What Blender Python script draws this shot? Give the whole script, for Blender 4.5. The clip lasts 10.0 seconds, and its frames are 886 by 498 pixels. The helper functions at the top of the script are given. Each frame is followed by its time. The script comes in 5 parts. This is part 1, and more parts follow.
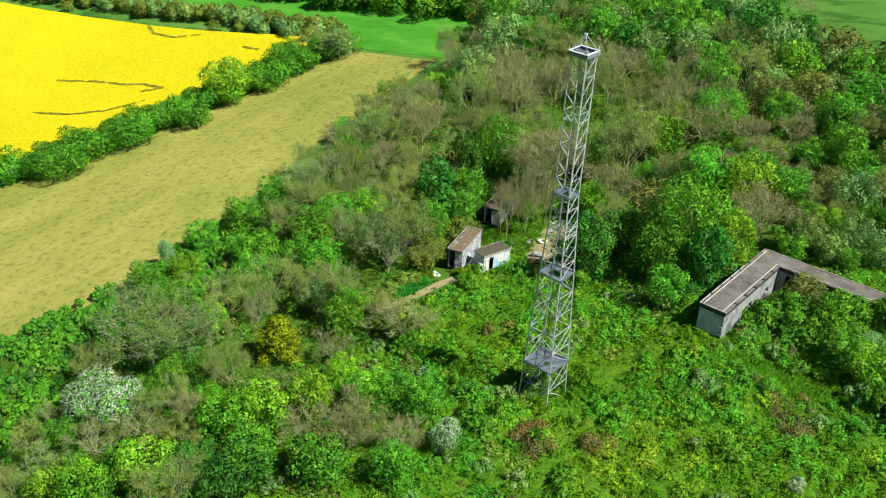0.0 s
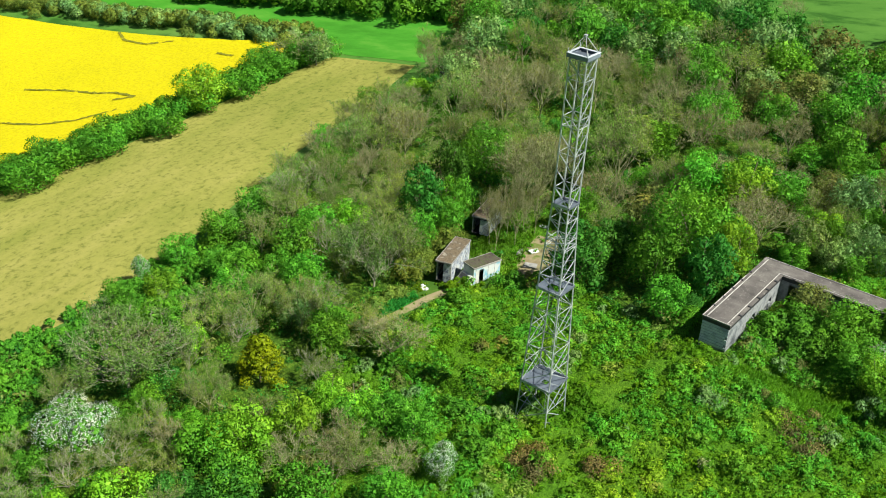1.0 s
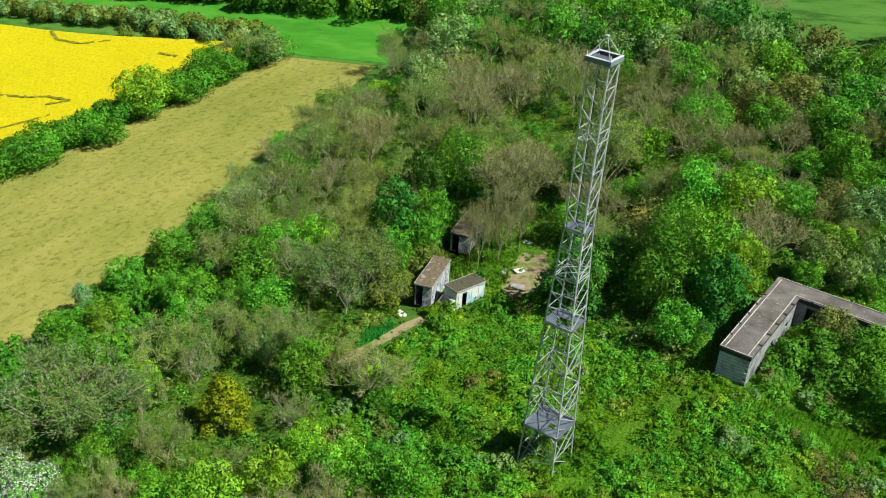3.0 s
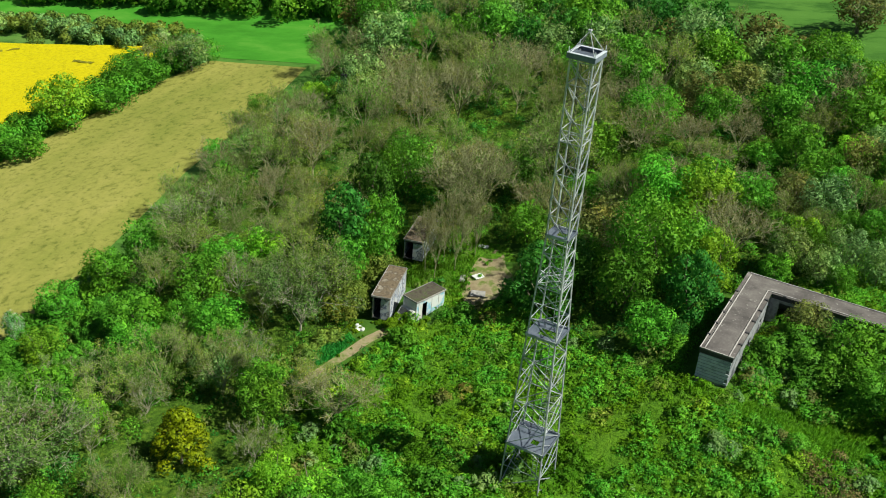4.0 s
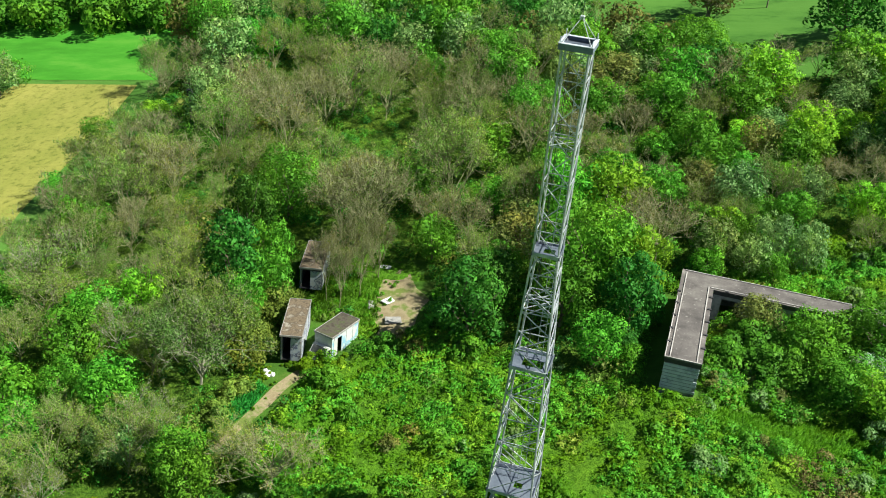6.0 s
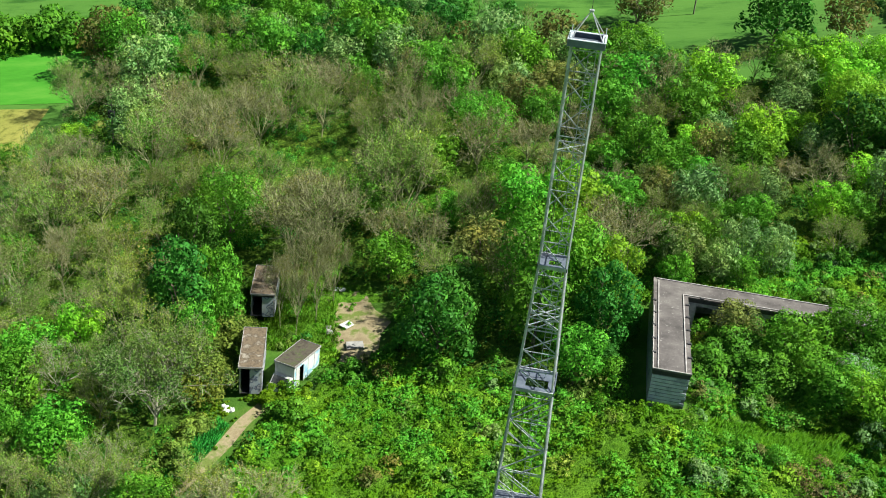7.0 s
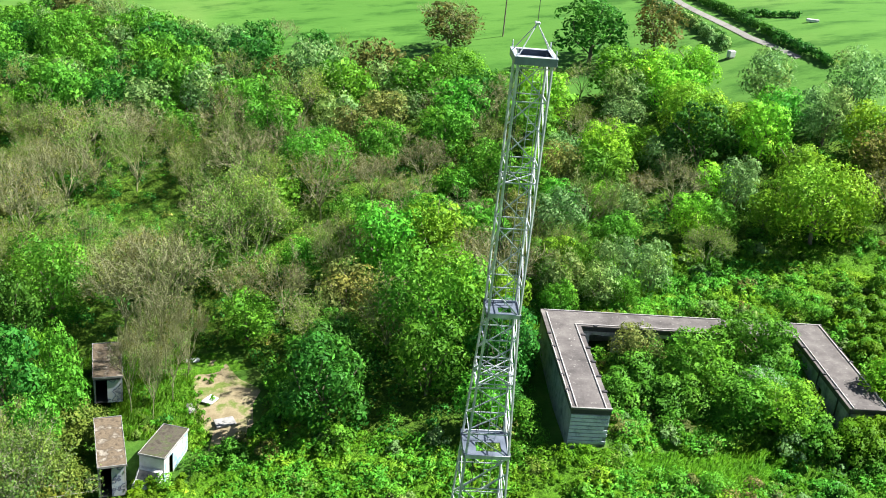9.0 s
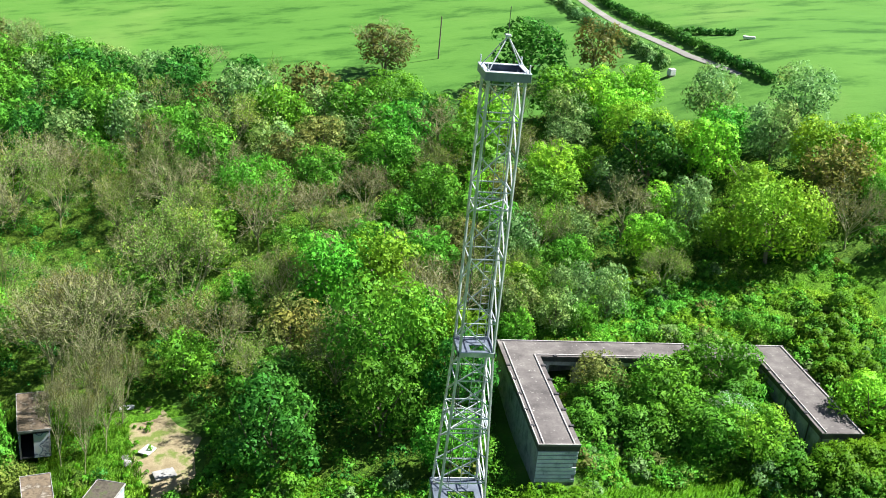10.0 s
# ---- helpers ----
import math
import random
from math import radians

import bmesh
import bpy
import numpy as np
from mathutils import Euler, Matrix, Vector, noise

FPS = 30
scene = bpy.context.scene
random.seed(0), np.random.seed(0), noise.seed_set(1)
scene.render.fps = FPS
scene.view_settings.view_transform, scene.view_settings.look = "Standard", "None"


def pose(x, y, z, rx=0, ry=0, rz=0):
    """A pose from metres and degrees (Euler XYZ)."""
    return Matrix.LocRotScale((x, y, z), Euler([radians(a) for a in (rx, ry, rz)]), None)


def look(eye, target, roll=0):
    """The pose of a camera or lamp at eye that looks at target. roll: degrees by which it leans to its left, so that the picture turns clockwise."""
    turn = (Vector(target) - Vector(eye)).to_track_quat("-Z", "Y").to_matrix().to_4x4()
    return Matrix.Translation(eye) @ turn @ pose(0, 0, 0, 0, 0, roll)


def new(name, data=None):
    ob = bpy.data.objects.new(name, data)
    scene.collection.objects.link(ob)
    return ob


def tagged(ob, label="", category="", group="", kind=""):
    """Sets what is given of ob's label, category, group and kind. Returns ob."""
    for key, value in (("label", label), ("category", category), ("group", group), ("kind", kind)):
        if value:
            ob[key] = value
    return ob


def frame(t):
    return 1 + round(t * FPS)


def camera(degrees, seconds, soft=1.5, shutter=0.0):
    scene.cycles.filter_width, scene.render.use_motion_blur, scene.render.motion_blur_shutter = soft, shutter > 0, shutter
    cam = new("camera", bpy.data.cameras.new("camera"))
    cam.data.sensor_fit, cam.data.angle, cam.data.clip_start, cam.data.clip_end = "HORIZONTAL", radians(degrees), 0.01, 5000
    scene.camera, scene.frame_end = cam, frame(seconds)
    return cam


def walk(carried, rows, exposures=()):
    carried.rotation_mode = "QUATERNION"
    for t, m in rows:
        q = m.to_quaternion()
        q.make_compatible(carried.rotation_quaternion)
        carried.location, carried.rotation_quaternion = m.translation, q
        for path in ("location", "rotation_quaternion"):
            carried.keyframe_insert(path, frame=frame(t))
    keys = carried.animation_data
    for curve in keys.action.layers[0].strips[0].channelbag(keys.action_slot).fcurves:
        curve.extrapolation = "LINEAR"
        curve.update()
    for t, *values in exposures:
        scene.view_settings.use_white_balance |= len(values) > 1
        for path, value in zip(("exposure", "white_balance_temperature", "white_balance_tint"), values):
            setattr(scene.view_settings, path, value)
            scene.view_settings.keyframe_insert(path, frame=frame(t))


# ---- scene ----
cam = camera(45.9, 10.0, soft=1.0)
PATH = [
    (0, (47.79, -80.66, 71.18), (21.07, -46.35, 46.50), 3.43),
    (0.5, (45.64, -79.15, 70.18), (19.36, -44.39, 45.65), 3.08),
    (1, (43.13, -77.46, 69.06), (17.25, -42.31, 44.66), 3.42),
    (1.5, (40.52, -75.64, 67.76), (14.95, -40.17, 43.50), 3.91),
    (2, (37.96, -73.64, 67.08), (12.71, -37.99, 42.76), 4.34),
    (3.5, (28.40, -69.08, 64.04), (6.43, -31.29, 39.77), 4.48),
    (4, (24.94, -68.14, 63.23), (4.88, -29.26, 39.02), 4.55),
    (4.5, (21.13, -66.99, 62.17), (3.38, -26.95, 38.05), 4.70),
    (5, (17.17, -65.93, 61.13), (1.56, -24.94, 37.12), 4.90),
    (5.5, (12.96, -64.71, 59.80), (-0.30, -22.75, 36.06), 5.18),
    (7, (1.60, -60.70, 55.10), (-4.85, -16.22, 33.19), 5.77),
    (7.5, (-1.75, -59.15, 53.92), (-5.40, -14.04, 32.65), 5.89),
    (8, (-4.75, -57.32, 53.17), (-5.28, -11.81, 32.47), 5.74),
    (8.5, (-6.99, -55.23, 52.25), (-4.92, -9.47, 32.22), 5.68),
    (9, (-8.57, -52.99, 51.50), (-4.34, -7.12, 32.06), 5.59),
    (9.5, (-9.53, -50.14, 50.82), (-3.49, -4.26, 31.90), 5.61),
    (10, (-10.06, -48.24, 49.89), (-2.48, -2.22, 31.86), 5.43),
]
EXPOSE = [(0.0, 1.02, 6550, 2), (2.0, 1.0, 6500, 2), (4.0, 0.73, 6500, 1), (5.0, 0.86, 6450, 2), (5.5, 1.08, 6400, 2), (7.5, 1.30, 6300, 6), (9.0, 1.76, 6150, 10), (10.0, 1.74, 6100, 10)]
walk(cam, [(t, look(eye, target, roll)) for t, eye, target, roll in PATH], EXPOSE)

# ---- world and sun ----
SUN_TO = Vector((0.80, 0.08, 1.0)).normalized()
world = bpy.data.worlds.new("world")
scene.world = world
world.use_nodes = True
wn = world.node_tree
sky = wn.nodes.new("ShaderNodeTexSky")
sky.sky_type = "NISHITA"
sky.sun_disc = False
sky.sun_elevation = math.asin(SUN_TO.z)
sky.sun_rotation = math.atan2(SUN_TO.x, SUN_TO.y)
wn.links.new(sky.outputs[0], wn.nodes["Background"].inputs[0])
wn.nodes["Background"].inputs[1].default_value = 0.032
sun_data = bpy.data.lights.new("sun", "SUN")
sun_data.energy, sun_data.angle, sun_data.color = 5.0, radians(0.55), (1.0, 0.95, 0.86)
sun = new("sun", sun_data)
sun.matrix_world = look(SUN_TO * 300, (0, 0, 0))

# ---- materials ----
class Nodes:
    """A small builder for node materials."""

    def __init__(self, name):
        self.mat = bpy.data.materials.new(name)
        self.mat.use_nodes = True
        self.tree = self.mat.node_tree
        self.bsdf = self.tree.nodes["Principled BSDF"]
        self.out = self.tree.nodes["Material Output"]

    def add(self, kind, **values):
        node = self.tree.nodes.new(kind)
        for key, value in values.items():
            node.inputs[key.replace("_", " ")].default_value = value
        return node

    def link(self, a, b):
        self.tree.links.new(a, b)

    def coords(self):
        return self.add("ShaderNodeNewGeometry").outputs["Position"]

    def noise(self, scale, detail=4.0, rough=0.6, vector=None):
        node = self.add("ShaderNodeTexNoise", Scale=scale, Detail=detail, Roughness=rough)
        self.link(vector or self.coords(), node.inputs["Vector"])
        return node.outputs["Fac"]

    def ramp(self, fac, stops):
        node = self.add("ShaderNodeValToRGB")
        els = node.color_ramp.elements
        while len(els) < len(stops):
            els.new(0.5)
        for e, (p, c) in zip(els, stops):
            e.position, e.color = p, (*c, 1)
        self.link(fac, node.inputs[0])
        return node.outputs[0]

    def mix(self, fac, a, b, mode="MIX"):
        node = self.tree.nodes.new("ShaderNodeMix")
        node.data_type, node.blend_type = "RGBA", mode
        for value, slot in ((fac, 0), (a, 6), (b, 7)):
            if isinstance(value, (int, float)):
                node.inputs[slot].default_value = value
            elif isinstance(value, tuple):
                node.inputs[slot].default_value = (*value, 1)
            else:
                self.link(value, node.inputs[slot])
        return node.outputs[2]

    def bump(self, height, strength, distance):
        node = self.add("ShaderNodeBump", Strength=strength, Distance=distance)
        self.link(height, node.inputs["Height"])
        self.link(node.outputs[0], self.bsdf.inputs["Normal"])

    def finish(self, color, rough=0.8, metal=0.0):
        if isinstance(color, tuple):
            self.bsdf.inputs["Base Color"].default_value = (*color, 1)
        else:
            self.link(color, self.bsdf.inputs["Base Color"])
        self.bsdf.inputs["Roughness"].default_value = rough
        self.bsdf.inputs["Metallic"].default_value = metal
        if rough > 0.84:
            self.bsdf.inputs["Specular IOR Level"].default_value = 0.12
        return self.mat


def leaf_material(name, dark, mid, light, through_light=0.34, rough=0.55):
    """Foliage: each leaf its own shade, each plant its own drift of hue."""
    n = Nodes(name)
    geo = n.add("ShaderNodeNewGeometry")
    info = n.add("ShaderNodeObjectInfo")
    base = n.ramp(geo.outputs["Random Per Island"], [(0.0, dark), (0.5, mid), (1.0, light)])
    hue = n.add("ShaderNodeHueSaturation", Saturation=1.0)
    turn = n.add("ShaderNodeMapRange", From_Min=0.0, From_Max=1.0, To_Min=0.488, To_Max=0.512)
    n.link(info.outputs["Random"], turn.inputs[0])
    n.link(turn.outputs[0], hue.inputs["Hue"])
    lift = n.tree.nodes.new("ShaderNodeMath")
    lift.operation = "MULTIPLY_ADD"
    n.link(info.outputs["Random"], lift.inputs[0])
    lift.inputs[1].default_value, lift.inputs[2].default_value = 0.5, 0.75
    n.link(lift.outputs[0], hue.inputs["Value"])
    drift = n.ramp(n.noise(0.45, 3.0, 0.6), [(0.32, (0.70, 0.78, 0.80)), (0.5, (1.0, 1.0, 1.0)), (0.68, (1.26, 1.14, 1.0))])
    stand = n.ramp(n.noise(0.10, 3.0, 0.55), [(0.34, (0.80, 0.92, 1.0)), (0.5, (1.0, 1.0, 1.0)), (0.66, (1.34, 1.08, 0.85))])
    n.link(n.mix(0.9, n.mix(0.9, base, drift, "MULTIPLY"), stand, "MULTIPLY"), hue.inputs["Color"])
    mat = n.finish(hue.outputs[0], rough)
    n.bsdf.inputs["Specular IOR Level"].default_value = 0.1
    if through_light:
        trans = n.add("ShaderNodeBsdfTranslucent")
        n.link(hue.outputs[0], trans.inputs["Color"])
        both = n.add("ShaderNodeMixShader")
        both.inputs[0].default_value = through_light
        n.link(n.bsdf.outputs[0], both.inputs[1])
        n.link(trans.outputs[0], both.inputs[2])
        n.link(both.outputs[0], n.out.inputs[0])
    return mat


def surface(name, stops, scale, fine, rough=0.85, metal=0.0, bump=0.3, depth=0.02, coarse_mix=0.5):
    """A weathered surface: broad stains from stops, fine grain over them."""
    n = Nodes(name)
    broad = n.ramp(n.noise(scale, 5.0, 0.65), stops)
    grain = n.noise(fine, 3.0, 0.7)
    tone = n.ramp(grain, [(0.25, (0.55, 0.55, 0.55)), (0.75, (1.0, 1.0, 1.0))])
    mat = n.finish(n.mix(coarse_mix, broad, tone, "MULTIPLY"), rough, metal)
    if bump:
        n.bump(grain, bump, depth)
    return mat


LEAF = {
    "green": leaf_material("leaf_green", (0.056, 0.200, 0.013), (0.092, 0.295, 0.022), (0.142, 0.390, 0.034)),
    "lime": leaf_material("leaf_lime", (0.130, 0.320, 0.016), (0.190, 0.425, 0.025), (0.270, 0.530, 0.038)),
    "deep": leaf_material("leaf_deep", (0.026, 0.110, 0.012), (0.042, 0.165, 0.020), (0.075, 0.250, 0.034)),
    "olive": leaf_material("leaf_olive", (0.104, 0.185, 0.026), (0.158, 0.258, 0.039), (0.232, 0.345, 0.060)),
    "grey": leaf_material("leaf_grey", (0.105, 0.215, 0.055), (0.160, 0.300, 0.085), (0.245, 0.395, 0.140)),
    "gold": leaf_material("leaf_gold", (0.160, 0.235, 0.005), (0.250, 0.340, 0.008), (0.380, 0.470, 0.012)),
    "russet": leaf_material("leaf_russet", (0.105, 0.132, 0.028), (0.150, 0.180, 0.042), (0.200, 0.228, 0.062)),
    "dead": leaf_material("leaf_dead", (0.100, 0.098, 0.036), (0.165, 0.155, 0.058), (0.220, 0.215, 0.080)),
    "bramble": leaf_material("leaf_bramble", (0.090, 0.242, 0.010), (0.108, 0.276, 0.012), (0.130, 0.312, 0.015), 0.48),
    "ivy": leaf_material("leaf_ivy", (0.070, 0.160, 0.028), (0.110, 0.230, 0.044), (0.165, 0.305, 0.070)),
    "emerald": leaf_material("leaf_emerald", (0.030, 0.240, 0.030), (0.040, 0.300, 0.040), (0.055, 0.360, 0.050)),
    "blossom": leaf_material("leaf_blossom", (0.48, 0.53, 0.40), (0.64, 0.67, 0.56), (0.78, 0.79, 0.72), 0.25),
}
BARK = surface("bark", [(0.3, (0.10, 0.085, 0.06)), (0.7, (0.22, 0.19, 0.14))], 1.5, 9.0, 0.9, bump=0.6, depth=0.03)
TWIG = surface("twig", [(0.3, (0.19, 0.195, 0.10)), (0.7, (0.345, 0.345, 0.19))], 0.8, 6.0, 0.9, bump=0.0)
PALE_TWIG = surface("pale_twig", [(0.3, (0.22, 0.21, 0.15)), (0.7, (0.38, 0.365, 0.28))], 0.8, 6.0, 0.9, bump=0.0)


def grass_material():
    n = Nodes("grass_ground")
    broad = n.noise(0.02, 5.0, 0.6)
    stretch = n.add("ShaderNodeMapping")
    stretch.inputs["Scale"].default_value = (0.32, 1.0, 1.0)
    stretch.inputs["Rotation"].default_value = (0, 0, 0.2)
    n.link(n.coords(), stretch.inputs["Vector"])
    tufts = n.noise(0.22, 7.0, 0.68, stretch.outputs[0])
    color = n.ramp(broad, [(0.30, (0.060, 0.158, 0.022)), (0.55, (0.084, 0.190, 0.030)), (0.75, (0.135, 0.222, 0.050))])
    # Dark streaks: deeper green tufts, with the tufts' shadows painted into the colour.
    shade = n.ramp(tufts, [(0.37, (0.26, 0.42, 0.28)), (0.49, (0.78, 0.85, 0.78)), (0.8, (1.0, 1.0, 1.0))])
    mat = n.finish(n.mix(0.85, color, shade, "MULTIPLY"), 0.9)
    n.bump(tufts, 0.6, 0.4)
    return mat


def hay_material():
    n = Nodes("pale_grass")
    stretch = n.add("ShaderNodeMapping")
    stretch.inputs["Scale"].default_value = (1.0, 0.35, 1.0)
    stretch.inputs["Rotation"].default_value = (0, 0, 0.30)
    n.link(n.coords(), stretch.inputs["Vector"])
    broad = n.noise(0.06, 5.0, 0.6, stretch.outputs[0])
    tufts = n.noise(0.9, 5.0, 0.72)
    color = n.ramp(broad, [(0.30, (0.17, 0.195, 0.036)), (0.48, (0.255, 0.250, 0.060)), (0.70, (0.345, 0.310, 0.095))])
    shade = n.ramp(tufts, [(0.36, (0.42, 0.48, 0.34)), (0.47, (0.88, 0.90, 0.86)), (0.7, (1.06, 1.05, 1.0))])
    mat = n.finish(n.mix(0.8, color, shade, "MULTIPLY"), 0.95)
    n.bump(tufts, 0.5, 0.2)
    return mat


def rape_material():
    n = Nodes("oilseed_flowers")
    fine = n.noise(1.6, 5.0, 0.7)
    broad = n.noise(0.05, 4.0, 0.6)
    color = n.ramp(fine, [(0.25, (0.30, 0.27, 0.006)), (0.5, (0.48, 0.41, 0.004)), (0.8, (0.56, 0.49, 0.006))])
    shade = n.ramp(broad, [(0.3, (0.86, 0.90, 0.8)), (0.6, (1, 1, 1))])
    mat = n.finish(n.mix(0.7, color, shade, "MULTIPLY"), 0.9)
    n.bump(fine, 0.7, 0.3)
    return mat


def meadow_material():
    n = Nodes("meadow_grass")
    stretch = n.add("ShaderNodeMapping")
    stretch.inputs["Scale"].default_value = (0.35, 1.0, 1.0)
    stretch.inputs["Rotation"].default_value = (0, 0, 0.15)
    n.link(n.coords(), stretch.inputs["Vector"])
    streaks = n.noise(0.16, 7.0, 0.68, stretch.outputs[0])
    color = n.ramp(streaks, [(0.3, (0.032, 0.150, 0.010)), (0.5, (0.050, 0.215, 0.016)), (0.7, (0.095, 0.265, 0.030))])
    mat = n.finish(color, 0.9)
    n.bump(streaks, 0.4, 0.3)
    return mat


def carpet_material(name, dark, mid, light):
    """Dense low leaves seen from far above."""
    n = Nodes(name)
    broad = n.noise(0.12, 4.0, 0.6)
    fine = n.noise(2.2, 6.0, 0.75)
    color = n.ramp(fine, [(0.32, dark), (0.5, mid), (0.68, light)])
    tone = n.ramp(broad, [(0.3, (0.70, 0.80, 0.8)), (0.5, (1.0, 1.0, 1.0)), (0.7, (1.15, 0.95, 0.9))])
    mat = n.finish(n.mix(0.8, color, tone, "MULTIPLY"), 0.9)
    n.bump(fine, 1.0, 0.5)
    return mat


def felt_material():
    """Old roofing felt: broad stains, dark seams of wet and pale specks of lichen."""
    n = Nodes("roof_felt")
    broad = n.ramp(n.noise(0.5, 5.0, 0.65), [(0.30, (0.070, 0.064, 0.062)), (0.48, (0.115, 0.104, 0.100)), (0.62, (0.150, 0.138, 0.130)), (0.74, (0.235, 0.218, 0.205))])
    grain = n.noise(5.0, 3.0, 0.7)
    base = n.mix(0.5, broad, n.ramp(grain, [(0.25, (0.55, 0.55, 0.55)), (0.75, (1.0, 1.0, 1.0))]), "MULTIPLY")
    specks = n.ramp(n.noise(2.6, 6.0, 0.72), [(0.60, (0.0, 0.0, 0.0)), (0.68, (1.0, 1.0, 1.0))])
    mat = n.finish(n.mix(specks, base, (0.30, 0.29, 0.27)), 0.95)
    n.bump(grain, 0.3, 0.02)
    return mat


SCRUB_LEAF = carpet_material("scrub_carpet", (0.040, 0.115, 0.006), (0.078, 0.195, 0.010), (0.120, 0.275, 0.015))
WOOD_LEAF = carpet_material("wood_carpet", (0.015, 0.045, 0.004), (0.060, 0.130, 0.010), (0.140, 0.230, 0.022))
TRAY = surface("blue_grey_steel_paint", [(0.3, (0.10, 0.125, 0.165)), (0.7, (0.19, 0.22, 0.27))], 1.5, 9.0, 0.5, 0.0, bump=0.0, coarse_mix=0.3)
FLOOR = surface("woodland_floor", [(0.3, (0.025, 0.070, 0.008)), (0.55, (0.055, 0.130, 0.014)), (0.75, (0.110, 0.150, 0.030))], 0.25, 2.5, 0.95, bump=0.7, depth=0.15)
GRASS, HAY, RAPE, MEADOW = grass_material(), hay_material(), rape_material(), meadow_material()
EARTH = surface("bare_earth", [(0.32, (0.20, 0.16, 0.09)), (0.47, (0.29, 0.24, 0.145)), (0.58, (0.13, 0.17, 0.04))], 0.45, 4.0, 0.95, bump=0.5, depth=0.08)
# Galvanised mottling, its stops spread wide to paint in highlights and dark faces.
STEEL = surface("galvanised_steel", [(0.3, (0.24, 0.27, 0.30)), (0.5, (0.40, 0.43, 0.46)), (0.7, (0.60, 0.63, 0.65))], 1.6, 8.0, 0.42, 0.25, bump=0.0, coarse_mix=0.35)
GRATING = surface("floor_grating", [(0.3, (0.070, 0.088, 0.118)), (0.7, (0.15, 0.175, 0.22))], 1.0, 14.0, 0.55, 0.2, bump=0.4, depth=0.02)
PAINT = surface("pale_blue_grey_paint", [(0.3, (0.36, 0.40, 0.45)), (0.7, (0.52, 0.56, 0.60))], 1.5, 9.0, 0.5, 0.0, bump=0.0, coarse_mix=0.3)
FELT = felt_material()
COPING = surface("pale_coping", [(0.3, (0.24, 0.225, 0.215)), (0.7, (0.46, 0.435, 0.42))], 0.9, 6.0, 0.9, bump=0.2)
CONCRETE = surface("panel_concrete", [(0.30, (0.085, 0.095, 0.105)), (0.45, (0.21, 0.225, 0.24)), (0.56, (0.29, 0.30, 0.31)), (0.66, (0.155, 0.165, 0.17)), (0.75, (0.33, 0.34, 0.34))], 0.7, 5.0, 0.9, bump=0.3)
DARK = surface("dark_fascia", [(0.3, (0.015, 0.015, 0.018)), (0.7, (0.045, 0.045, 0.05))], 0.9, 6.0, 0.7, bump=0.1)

# ---- builders ----
def mesh_from(name, verts, faces, mat=None, smooth=False):
    me = bpy.data.meshes.new(name)
    me.from_pydata([tuple(v) for v in verts], [], [tuple(f) for f in faces])
    if mat:
        me.materials.append(mat)
    if smooth:
        me.shade_smooth()
    return me


def quads_mesh(name, corners, mat):
    """A mesh of many loose quads: corners of shape (n, 4, 3), or (n, 5, 3) with the way that each one faces as a fifth row."""
    corners = np.asarray(corners, np.float32)
    n = len(corners)
    me = bpy.data.meshes.new(name)
    me.vertices.add(4 * n)
    me.vertices.foreach_set("co", np.ascontiguousarray(corners[:, :4]).ravel())
    me.loops.add(4 * n)
    me.loops.foreach_set("vertex_index", np.arange(4 * n, dtype=np.int32))
    me.polygons.add(n)
    me.polygons.foreach_set("loop_start", np.arange(0, 4 * n, 4, dtype=np.int32))
    me.update(calc_edges=True)
    me.materials.append(mat)
    if corners.shape[1] == 5:
        way = corners[:, 4] / (np.linalg.norm(corners[:, 4], axis=1, keepdims=True) + 1e-9)
        me.shade_smooth()
        me.normals_split_custom_set_from_vertices(np.repeat(way, 4, axis=0).tolist())
    return me


def thing(name, label, category, at=(0, 0, 0), turn=0.0, group="", kind=""):
    ob = new(name)
    ob.matrix_world = pose(*at, 0, 0, turn)
    return tagged(ob, label, category, group, kind)


def part(name, bm, material, parent, label=""):
    """Links a bmesh, or a finished mesh, as one mesh object under a thing or a part."""
    if isinstance(bm, bpy.types.Mesh):
        me = bm
    else:
        me = bpy.data.meshes.new(name)
        bm.to_mesh(me)
        bm.free()
        me.materials.append(material)
    ob = new(name, me)
    ob.parent = parent
    return tagged(ob, label)


def box(bm, lo, hi, bevel=0.0):
    made = bmesh.ops.create_cube(bm, size=1.0)["verts"]
    size = [b - a for a, b in zip(lo, hi)]
    for v in made:
        v.co = Vector([a + s * (c + 0.5) for a, s, c in zip(lo, size, v.co)])
    if bevel:
        edges = {e for v in made for e in v.link_edges}
        bmesh.ops.bevel(bm, geom=list(edges), offset=bevel, segments=1, affect="EDGES")
    return bm


def one_box(lo, hi, bevel=0.0):
    return box(bmesh.new(), lo, hi, bevel)


def bar(bm, a, b, width, sides=4, taper=1.0):
    """A straight bar from a to b."""
    a, b = Vector(a), Vector(b)
    q = (b - a).to_track_quat("Z", "Y")
    rings = []
    for p, w in ((a, width), (b, width * taper)):
        rings.append([bm.verts.new(p + q @ Vector((math.cos(k) * w / 2, math.sin(k) * w / 2, 0)))
                      for k in [2 * math.pi * (i + 0.5) / sides for i in range(sides)]])
    for i in range(sides):
        j = (i + 1) % sides
        bm.faces.new((rings[0][i], rings[0][j], rings[1][j], rings[1][i]))
    bm.faces.new(rings[0][::-1])
    bm.faces.new(rings[1])
    return bm


def one_bar(a, b, width, sides=4, taper=1.0):
    return bar(bmesh.new(), a, b, width, sides, taper)


